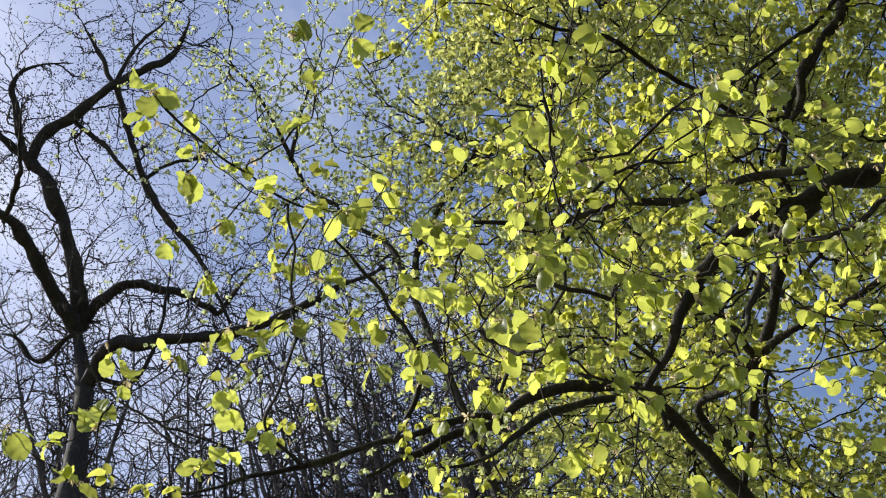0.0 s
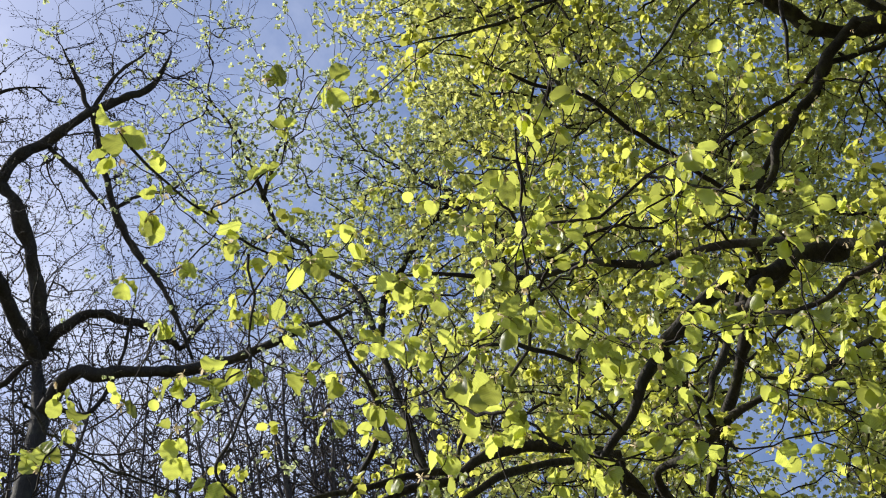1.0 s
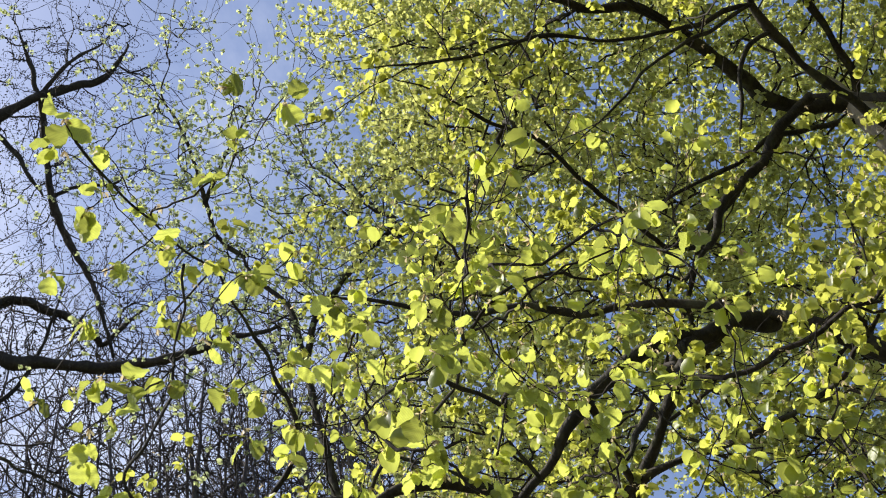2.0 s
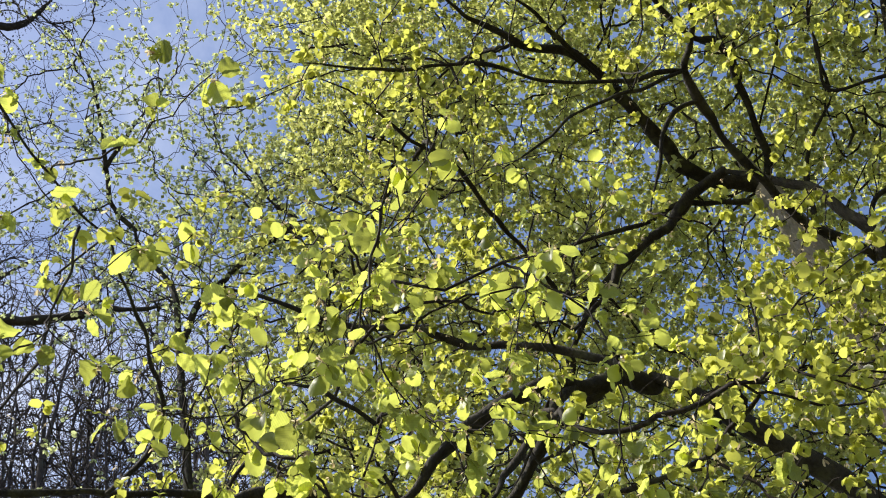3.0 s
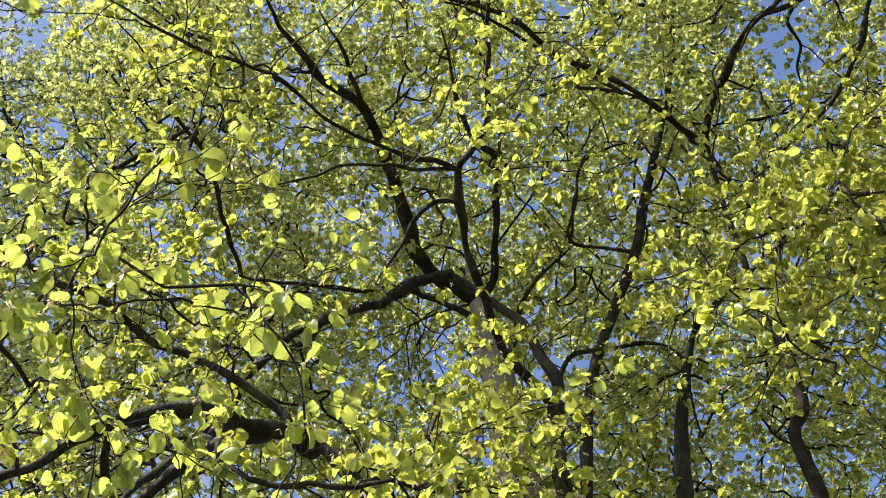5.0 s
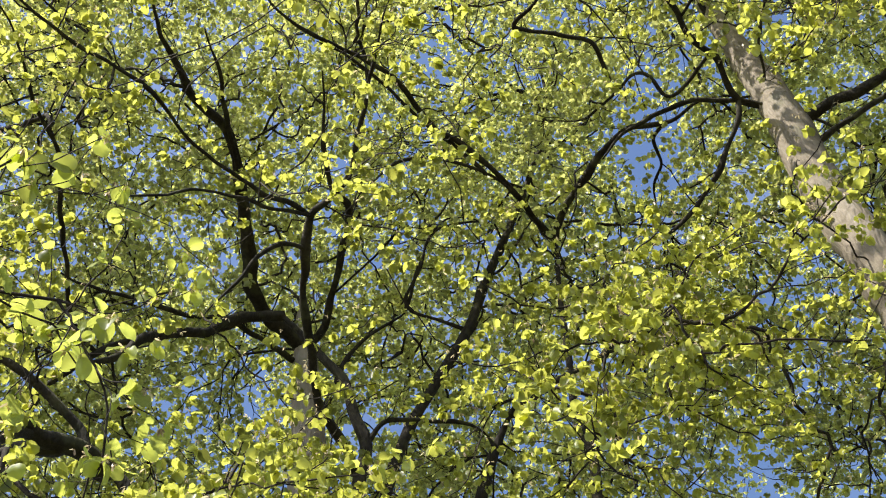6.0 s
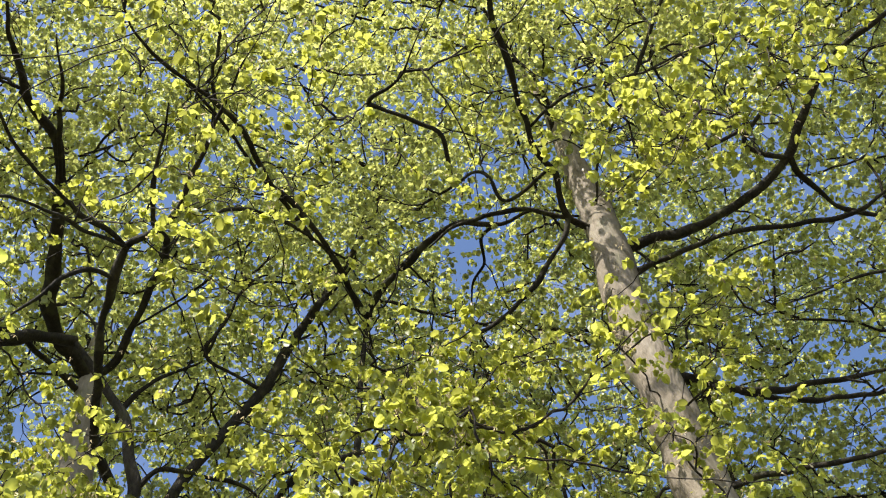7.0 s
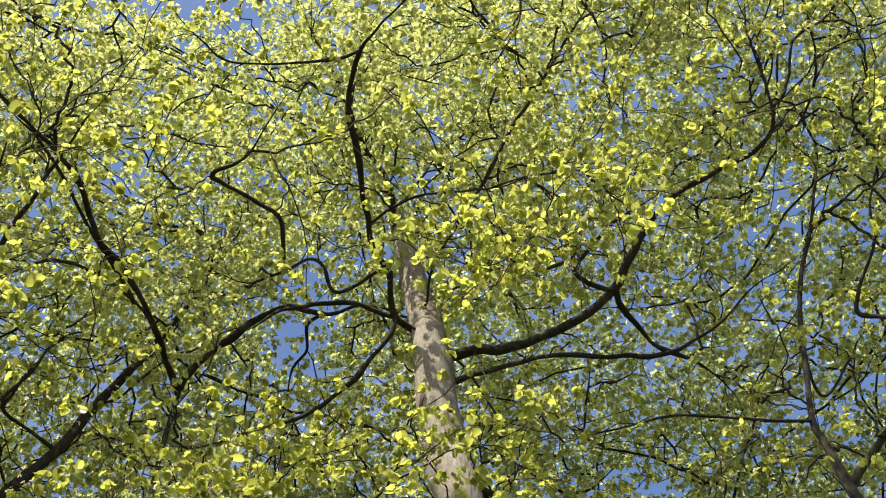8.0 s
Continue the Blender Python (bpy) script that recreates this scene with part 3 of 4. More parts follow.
limb(tree, "trunk",
     (3.84, 4.08, -0.15, .059), (3.85, 4.07, 0.25, .047), (3.89, 4.02, 3.01, .043), (3.95, 3.97, 6.02, .041), (4.04, 3.87, 6.67, .041),
     (4.14, 3.76, 7.33, .041), (4.20, 3.68, 7.66, .038), (4.29, 3.57, 8.00, .037), (4.46, 3.35, 8.50, .039), (4.59, 3.16, 8.90, .040),
     (4.68, 3.01, 9.35, .040), (4.81, 2.78, 9.91, .037), (4.95, 2.51, 10.58, .030), (5.05, 2.30, 11.18, .026), (5.11, 2.16, 11.69, .024),
     (5.13, 2.10, 12.35, .021), (5.13, 2.10, 13.03, .017))
limb(tree, "limb",
     (4.70, 2.97, 9.43, .011), (4.77, 2.83, 9.52, .010), (4.75, 2.55, 9.71, .009), (4.79, 2.36, 9.83, .008))
limb(tree, "limb",
     (4.20, 3.42, 9.07, .013), (4.14, 3.18, 9.25, .011), (4.08, 3.04, 9.40, .010), (4.12, 2.84, 9.50, .008), (4.31, 2.70, 9.49, .007),
     (4.43, 2.81, 9.43, .005))
limb(tree, "limb",
     (4.20, 3.43, 9.06, .013), (4.18, 3.21, 9.37, .011), (4.19, 3.02, 9.62, .011), (4.40, 2.83, 9.75, .010), (4.57, 2.80, 9.85, .007))
tree = TREE_G = start_tree("tree", 4.52, 2.90, "thin dark tree with a forked arching stem in new leaf", BARK_LIMB, BARK_LIMB)
limb(tree, "trunk",
     (4.52, 2.90, -0.15, .064), (4.52, 2.89, 0.25, .050), (4.54, 2.86, 2.76, .046), (4.56, 2.83, 5.51, .044), (4.61, 2.74, 6.09, .041),
     (4.62, 2.72, 6.53, .038), (4.67, 2.62, 6.69, .036), (4.70, 2.56, 7.12, .033), (4.70, 2.58, 7.57, .031), (4.72, 2.53, 8.02, .031),
     (4.76, 2.46, 8.76, .031), (4.80, 2.37, 9.37, .033))
limb(tree, "limb",
     (4.80, 2.37, 9.37, .033), (4.77, 2.28, 9.47, .030), (4.72, 2.06, 9.60, .030), (4.72, 1.94, 9.68, .030), (4.70, 1.72, 9.78, .028),
     (4.75, 1.45, 9.85, .026), (4.92, 1.20, 9.82, .019), (4.96, 0.98, 9.88, .015), (5.06, 0.79, 9.87, .011))
limb(tree, "limb",
     (4.80, 2.37, 9.37, .029), (4.58, 2.36, 9.38, .027), (4.35, 2.33, 9.40, .026), (4.13, 2.31, 9.40, .025), (3.92, 2.29, 9.40, .025),
     (3.67, 2.30, 9.40, .022), (3.45, 2.32, 9.38, .022), (3.18, 2.29, 9.39, .020), (2.90, 2.26, 9.39, .020), (2.64, 2.31, 9.35, .018),
     (2.39, 2.37, 9.31, .018), (2.09, 2.40, 9.27, .016), (1.83, 2.36, 9.24, .013))
limb(tree, "limb",
     (4.26, 2.33, 9.40, .014), (3.98, 2.30, 9.31, .012), (3.55, 2.44, 9.23, .012), (3.28, 2.59, 9.06, .012), (3.15, 2.73, 8.81, .009),
     (3.04, 2.88, 8.54, .008))
limb(tree, "limb",
     (4.90, 1.25, 9.82, .015), (4.97, 1.39, 9.85, .015), (5.15, 1.47, 9.81, .014), (5.27, 1.66, 9.78, .012), (5.51, 1.80, 9.68, .008))
limb(tree, "limb",
     (3.90, 2.32, 9.30, .017), (3.56, 2.35, 9.41, .017), (3.13, 2.39, 9.52, .015), (2.83, 2.41, 9.58, .014), (2.64, 2.43, 9.57, .012),
     (2.44, 2.48, 9.56, .008))
tree = TREE_H = start_tree("tree", 4.52, 3.93, "thin dark tree with a bent upper stem in new leaf", BARK_LIMB, BARK_LIMB)
limb(tree, "trunk",
     (4.52, 3.93, -0.15, .086), (4.53, 3.92, 0.25, .068), (4.58, 3.85, 3.18, .062), (4.64, 3.78, 6.36, .059), (4.73, 3.66, 6.93, .058),
     (4.78, 3.58, 7.33, .053), (4.85, 3.48, 7.70, .051), (4.93, 3.37, 8.04, .048), (5.01, 3.24, 8.33, .037))
limb(tree, "limb",
     (5.01, 3.25, 8.32, .033), (4.73, 2.87, 7.98, .025), (4.46, 2.47, 7.62, .018), (4.21, 2.08, 7.24, .013), (3.90, 1.82, 6.85, .011),
     (3.60, 1.51, 6.46, .008), (3.28, 1.24, 6.08, .006))
limb(tree, "limb",
     (4.02, 1.92, 7.03, .010), (3.93, 1.96, 6.69, .009), (3.86, 1.94, 6.34, .007), (3.79, 1.92, 5.99, .006), (3.67, 1.87, 5.68, .004))
tree = TREE_K = start_tree("tree", 5.28, -1.34, "young dark-stemmed tree with thin sparse limbs in new leaf", BARK_LIMB, BARK_LIMB)
limb(tree, "trunk",
     (5.28, -1.34, -0.15, .076), (5.28, -1.34, 0.25, .060), (5.27, -1.37, 2.66, .055), (5.26, -1.41, 5.32, .052), (5.22, -1.55, 6.14, .043),
     (5.22, -1.56, 6.69, .034), (5.21, -1.58, 7.08, .026), (5.21, -1.60, 7.32, .021), (5.16, -1.74, 7.71, .018), (5.12, -1.88, 8.11, .018),
     (5.04, -2.07, 8.49, .017), (4.98, -2.24, 8.73, .016), (4.89, -2.42, 9.03, .014), (4.82, -2.57, 9.33, .011), (4.83, -2.56, 9.73, .009),
     (4.79, -2.64, 10.21, .006))
limb(tree, "limb",
     (5.22, -1.55, 6.74, .027), (5.17, -1.70, 6.82, .025), (5.10, -1.88, 6.92, .023), (4.99, -2.06, 7.03, .020), (4.79, -2.31, 7.20, .016))
limb(tree, "limb",
     (5.20, -1.58, 7.29, .011), (5.09, -1.36, 7.29, .011), (4.95, -1.08, 7.32, .009), (4.81, -0.76, 7.34, .009), (4.72, -0.41, 7.30, .008),
     (4.62, -0.14, 7.23, .005))
limb(tree, "limb",
     (4.71, -2.21, 7.32, .014), (4.72, -2.15, 7.43, .014), (4.73, -2.07, 7.55, .015), (4.64, -2.16, 7.69, .013), (4.51, -2.33, 7.84, .012),
     (4.32, -2.43, 8.03, .010), (4.08, -2.61, 8.22, .007), (3.92, -2.74, 8.37, .005))
limb(tree, "limb",
     (5.16, -1.77, 7.76, .011), (5.47, -1.83, 7.74, .010), (5.46, -2.09, 7.95, .008), (5.48, -2.26, 8.14, .007))
tree = TREE_J = start_tree("tree", -0.18, 6.82, "slim tree with fine upswept branches and small opening leaves", BARK_LIMB, BARK_LIMB)
limb(tree, "trunk",
     (-0.18, 6.82, -0.15, .058), (-0.19, 6.82, 0.25, .046), (-0.20, 6.82, 3.45, .042), (-0.21, 6.82, 6.90, .040), (-0.24, 6.82, 7.82, .038),
     (-0.28, 6.82, 8.74, .039), (-0.34, 6.82, 9.69, .037), (-0.41, 6.81, 10.64, .037), (-0.49, 6.81, 11.55, .036), (-0.81, 6.78, 12.16, .035),
     (-0.93, 6.76, 12.70, .030))
limb(tree, "limb",
     (-0.90, 6.78, 12.61, .030), (-1.15, 6.65, 12.90, .027), (-1.21, 6.43, 13.25, .025), (-1.29, 6.15, 13.62, .022), (-1.38, 5.84, 13.99, .019),
     (-1.53, 5.58, 14.31, .016), (-1.41, 5.39, 14.63, .013))
limb(tree, "limb",
     (-1.20, 6.41, 13.26, .022), (-1.00, 6.21, 13.69, .019), (-0.74, 6.03, 14.10, .016), (-0.53, 5.90, 14.47, .013))
limb(tree, "limb",
     (-0.41, 6.81, 10.64, .037), (-0.22, 6.67, 11.12, .032), (0.19, 6.52, 11.59, .028), (0.68, 6.33, 12.04, .023), (0.48, 6.35, 12.39, .017),
     (-0.04, 6.03, 12.92, .012))
limb(tree, "limb",
     (0.68, 6.33, 12.04, .017), (0.39, 6.27, 12.61, .015), (0.10, 6.03, 13.27, .012))
limb(tree, "limb",
     (0.78, 6.43, 11.97, .020), (0.36, 6.52, 12.41, .017), (0.04, 6.45, 12.92, .015), (-0.29, 6.35, 13.43, .009))
limb(tree, "limb",
     (0.49, 6.44, 11.83, .022), (1.03, 6.48, 12.12, .020), (1.52, 6.60, 12.34, .015))
tree = TREE_D = start_tree("tree", -5.38, 9.02, "old bare tree with a dark trunk and crooked leafless limbs", BARK_DARK, BARK_DARK)
limb(tree, "trunk",
     (-5.38, 9.02, -0.15, .266), (-5.37, 9.03, 0.25, .211), (-5.33, 9.05, 5.11, .193), (-5.27, 9.08, 10.23, .184), (-5.20, 9.12, 11.36, .167),
     (-5.09, 9.18, 12.41, .148), (-5.04, 9.21, 13.19, .142), (-5.00, 9.23, 14.26, .142), (-5.06, 9.20, 14.96, .139), (-5.15, 9.15, 15.71, .131))
limb(tree, "limb",
     (-5.14, 9.13, 15.62, .106), (-5.22, 8.47, 15.88, .097), (-5.25, 7.87, 16.09, .089), (-5.33, 7.45, 16.16, .080), (-5.59, 7.13, 16.11, .064),
     (-5.74, 6.50, 16.23, .048))
limb(tree, "limb",
     (-5.07, 9.15, 15.74, .107), (-4.95, 8.60, 16.32, .099), (-4.92, 8.13, 16.80, .100), (-4.97, 7.61, 17.24, .093), (-5.13, 7.37, 17.49, .085),
     (-5.38, 6.99, 17.77, .069), (-5.65, 6.63, 18.02, .043))
limb(tree, "limb",
     (-5.13, 7.40, 17.45, .076), (-4.87, 7.24, 17.80, .077), (-4.42, 7.24, 18.12, .074), (-3.78, 7.17, 18.50, .070), (-3.27, 7.21, 18.78, .062),
     (-2.82, 7.22, 19.04, .053), (-2.55, 7.04, 19.34, .031), (-2.48, 6.97, 19.57, .018))
limb(tree, "limb",
     (-5.16, 7.36, 17.49, .051), (-5.09, 6.93, 17.90, .052), (-5.02, 6.54, 18.28, .043), (-4.70, 6.51, 18.58, .026), (-4.22, 6.75, 18.80, .018))
limb(tree, "limb",
     (-3.74, 7.17, 18.51, .048), (-3.77, 7.72, 17.98, .047), (-3.78, 8.18, 17.47, .051), (-3.63, 8.64, 16.96, .050), (-3.38, 9.05, 16.49, .050),
     (-3.25, 9.32, 16.05, .049), (-3.17, 9.77, 15.45, .052))
limb(tree, "limb",
     (-4.41, 7.32, 18.09, .039), (-4.07, 7.66, 17.57, .038), (-3.78, 8.00, 17.02, .037))
limb(tree, "limb",
     (-3.78, 7.17, 18.50, .039), (-3.83, 6.83, 18.90, .035), (-3.93, 6.47, 19.29, .031))
limb(tree, "limb",
     (-3.73, 7.13, 18.53, .031), (-3.27, 6.91, 19.01, .027), (-2.84, 6.86, 19.39, .018), (-2.58, 6.73, 19.77, .014))
limb(tree, "limb",
     (-5.03, 9.14, 15.76, .074), (-4.72, 9.01, 15.93, .074), (-4.38, 8.98, 16.05, .070), (-3.96, 9.19, 16.02, .061), (-3.64, 9.43, 15.93, .057),
     (-3.39, 9.67, 15.82, .053), (-3.29, 9.75, 15.77, .049), (-2.94, 9.59, 15.94, .041), (-2.58, 9.45, 16.09, .033))
limb(tree, "limb",
     (-4.99, 9.23, 14.37, .092), (-4.46, 8.88, 14.60, .088), (-4.01, 8.94, 14.50, .083), (-3.17, 9.14, 14.39, .075), (-2.64, 9.17, 14.29, .067),
     (-1.99, 9.08, 14.27, .059), (-1.41, 8.95, 14.24, .047), (-1.02, 8.87, 14.13, .036), (-0.29, 8.71, 14.09, .021))
limb(tree, "limb",
     (-4.78, 9.17, 14.42, .035), (-4.49, 9.48, 14.50, .035), (-4.18, 9.41, 14.85, .031), (-3.88, 9.18, 15.28, .028), (-3.60, 8.77, 15.80, .020))
limb(tree, "limb",
     (-5.26, 9.12, 15.48, .041), (-5.74, 9.29, 15.43, .033), (-5.97, 9.02, 15.76, .029), (-6.20, 8.96, 15.95, .025))
limb(tree, "limb",
     (-5.36, 7.44, 16.14, .036), (-4.98, 7.01, 16.10, .035), (-4.71, 6.60, 15.99, .031), (-4.34, 5.91, 16.03, .023))
limb(tree, "limb",
     (-3.76, 8.23, 17.40, .030), (-3.37, 8.24, 17.64, .026), (-2.98, 8.39, 17.79, .022), (-2.50, 8.33, 18.05, .017))

# ---- twigs: each grows from the nearest wood that is already there ----
EYE = np.array((0.0, 0.0, 1.6))


def at(az, el, d):
    az, el = np.radians(az), np.radians(el)
    return EYE + np.stack([np.sin(az) * np.cos(el), np.cos(az) * np.cos(el), np.sin(el)], -1) * np.asarray(d)[..., None]


def search_tree(places):
    found = kdtree.KDTree(len(places))
    for k, p in enumerate(places):
        found.insert(p, k)
    found.balance()
    return found


def grow(targets, trees, end_count, steps=5, reach=2.6, sweep=0.45, bend=0.075):
    """Grows a twig to each target. Returns the kept targets, twig ends' directions, tree numbers and the tubes by tree."""
    wood = np.array([n for n in NODES if int(n[4]) in trees])
    cap = len(wood) + len(targets) * steps
    pos, heading = np.zeros((cap, 3)), np.zeros((cap, 3))
    pos[:len(wood)], heading[:len(wood)] = wood[:, :3], wood[:, 5:8]
    owner, which, tnum = np.full(cap, -1), np.zeros(cap, int), np.zeros(cap, int)
    tnum[:len(wood)] = wood[:, 4]
    used = len(wood)
    found = search_tree(pos[:used])
    known = used
    order = np.argsort([found.find(t)[2] for t in targets])
    twigs = []
    for i in order:
        t = targets[i]
        if used > known * 1.02 + 12:
            found = search_tree(pos[:used])
            known = used
        near = np.array([k for _, k, _ in found.find_n(t, 24)])
        off = t - pos[near]
        dist = np.sqrt((off ** 2).sum(1)) + 1e-6
        best = int(np.argmin(dist * (1.75 - (off * heading[near]).sum(1) / dist)))
        k, gap = near[best], dist[best]
        if gap > reach or gap < 0.03:
            continue
        q = pos[k]
        bow = rng.normal(0, bend, 3) * gap
        bow[2] -= 0.06 * gap
        c = (q + t) / 2 * (1 - sweep) + (q + heading[k] * gap * 0.5) * sweep + bow
        u = np.linspace(0, 1, steps + 1)[:, None]
        line = (1 - u) ** 2 * q + 2 * u * (1 - u) * c + u ** 2 * t
        line[1:-1] += rng.normal(0, 0.03, (steps - 1, 3)) * min(gap, 0.7)
        pos[used:used + steps] = line[1:]
        step = np.diff(line, axis=0)
        heading[used:used + steps] = step / (np.linalg.norm(step, axis=1)[:, None] + 1e-9)
        owner[used:used + steps] = len(twigs)
        which[used:used + steps] = np.arange(1, steps + 1)
        tnum[used:used + steps] = tnum[k]
        used += steps
        twigs.append((line, owner[k], which[k], tnum[k], i))
    load = [np.full(steps + 1, float(end_count)) for _ in twigs]
    for j in range(len(twigs) - 1, -1, -1):
        _, par, node, _, _ = twigs[j]
        if par >= 0:
            load[par][:node + 1] += load[j][0]
    return twigs, load


def twig_meshes(twigs, load, name, mat, base=0.0016, power=0.53, kind="stuff", sides=4, cap=0.013):
    """Joins the twigs of each tree into one part, four-sided tubes."""
    by = {}
    for (line, _, _, num, _), w in zip(twigs, load):
        by.setdefault(num, []).append((line, np.minimum(base * w ** power + 0.0006, cap)))
    for num, rows in by.items():
        L = np.array([r[0] for r in rows])
        W = np.array([r[1] for r in rows])
        n, k = L.shape[:2]
        tan = np.gradient(L, axis=1)
        tan /= np.linalg.norm(tan, axis=2)[..., None] + 1e-9
        a = np.cross(tan, (0.31, 0.2, 0.93))
        a /= np.linalg.norm(a, axis=2)[..., None] + 1e-9
        b = np.cross(tan, a)
        ang = np.arange(sides) * 2 * math.pi / sides
        V = L[:, :, None] + W[:, :, None, None] * (np.cos(ang)[:, None] * a[:, :, None] + np.sin(ang)[:, None] * b[:, :, None])
        idx = np.arange(n * k * sides).reshape(n, k, sides)
        f = np.stack([idx[:, :-1], np.roll(idx, -1, 2)[:, :-1], np.roll(idx, -1, 2)[:, 1:], idx[:, 1:]], -1).reshape(-1, 4)
        mesh_part(name, V.reshape(-1, 3), f, mat, TREES[num], kind=kind)


# ---- leaves ----
def leaf_shape(fold, curl, droop, coarse=False):
    """A round, short-pointed leaf one unit long: midrib and two sides, folded and curled."""
    rib = [(0, 0.0), (0, 0.33), (0, 0.66), (0, 0.97)]
    side = [(0.30, -0.10), (0.49, 0.20), (0.46, 0.55), (0.24, 0.84)]
    if coarse:
        rib = [(0, 0.0), (0, 0.5), (0, 0.97)]
        side = [(0.37, -0.03), (0.50, 0.42), (0.33, 0.84)]
    v = [(x, y, -droop * y * y) for x, y in rib]
    for sg in (-1, 1):
        v += [(sg * x * math.cos(fold), y, x * math.sin(fold) - curl * x * x * 1.5 - droop * y * y) for x, y in side]
    f = []
    n = len(rib)
    for s0, flip in ((n, False), (2 * n, True)):
        for j in range(n - 1):
            q = (j, j + 1, s0 + j + 1, s0 + j)
            f.append(q[::-1] if flip else q)
    return np.array(v), np.array(f)


SHAPES = [leaf_shape(0.35, 0.1, 0.1), leaf_shape(0.75, 0.3, 0.2), leaf_shape(0.15, -0.4, 0.3), leaf_shape(0.55, -0.2, 0.35)]
COARSE = [leaf_shape(0.45, 0.1, 0.15, True), leaf_shape(0.8, 0.2, 0.2, True), leaf_shape(0.2, -0.5, 0.3, True)]


def fine_leaf(fold, curl, droop, wavy, n=16):
    """A toothed, heart-shaped leaf with a raised rim, for the low sprigs."""
    y_rib = [1.0 * k / n for k in range(n + 1)]
    # a broad heart: swings back at the foot, ends in a short point
    outline = []
    for k in range(n + 1):
        a = math.pi * (0.04 + 0.96 * k / n)
        point = max(0.0, (k / n - 0.8) / 0.2) ** 1.6
        outline.append((0.53 * math.sin(a) ** 0.9 * (1 - 0.25 * point), 0.43 - 0.54 * math.cos(a) + 0.08 * point))
    outline[-1] = (0.0, 1.06)
    v = [(0, y, -droop * y * y) for y in y_rib]
    for sg in (-1, 1):
        for ring in (0.55, 1.0):
            for k, (x, y) in enumerate(outline):
                tooth = 1.0 + (0.045 if k % 2 and ring == 1.0 else 0.0)
                xx, yy = x * ring * tooth, y_rib[k] * (1 - ring) + y * ring * tooth
                zz = abs(xx) * math.sin(fold) - curl * xx * xx * 2 - droop * yy * yy + wavy * math.sin(k * 1.2 + sg) * xx
                v.append((sg * xx * math.cos(fold), yy, zz))
    f = []
    m = n + 1
    for sg, o in ((0, m), (1, 3 * m)):
        for k in range(n):
            for a, b in ((0, o), (o, o + m)):
                q = (a + k, a + k + 1, b + k + 1, b + k)
                f.append(q if sg == 0 else q[::-1])
    return np.array(v), np.array(f)


FINE = [fine_leaf(0.25, 0.25, 0.15, 0.12), fine_leaf(0.6, 0.45, 0.25, 0.1), fine_leaf(0.1, -0.35, 0.35, 0.15), fine_leaf(0.45, -0.3, 0.1, 0.1),
        fine_leaf(0.9, 0.6, 0.3, 0.12)]
FINE_LOW = [fine_leaf(0.3, 0.25, 0.2, 0.1, 8), fine_leaf(0.65, 0.4, 0.25, 0.1, 8), fine_leaf(0.1, -0.35, 0.35, 0.1, 8)]


def small_leaf(fold, droop):
    """The same leaf for the upper crown, two bent halves."""
    c, q = math.cos(fold), math.sin(fold)
    v = [(0, 0, 0), (0, 1.0, -droop), (-0.46 * c, 0.12, 0.46 * q), (-0.42 * c, 0.74, 0.42 * q - droop * 0.6),
         (0.46 * c, 0.12, 0.46 * q), (0.42 * c, 0.74, 0.42 * q - droop * 0.6)]
    return np.array(v), np.array([(0, 1, 3, 2), (1, 0, 4, 5)])


SMALL = [small_leaf(0.5, 0.1), small_leaf(0.85, 0.25), small_leaf(0.2, 0.35)]
TINY = [(np.array(((0, 0, 0), (-0.40, 0.50, q), (0, 1.0, -0.1 - q * 0.5), (0.40, 0.46, q * 0.8))), np.array(((0, 2, 1), (0, 3, 2)))) for q in (0.08, 0.24, -0.15)]


SCALE = [(np.array(((-0.05, 0, 0), (0.05, 0, 0), (-0.14, 0.4, 0.05), (0.14, 0.4, 0.05), (-0.10, 0.8, -0.02), (0.10, 0.8, 0.06 * q))),
          np.array(((0, 1, 3, 2), (2, 3, 5, 4)))) for q in (0.5, 1.5)]


def frames_of(tip, up):
    y = tip / (np.linalg.norm(tip, axis=1)[:, None] + 1e-9)
    x = np.cross(y, up)
    x /= np.linalg.norm(x, axis=1)[:, None] + 1e-9
    z = np.cross(x, y)
    return np.stack([x, y, z], -1)


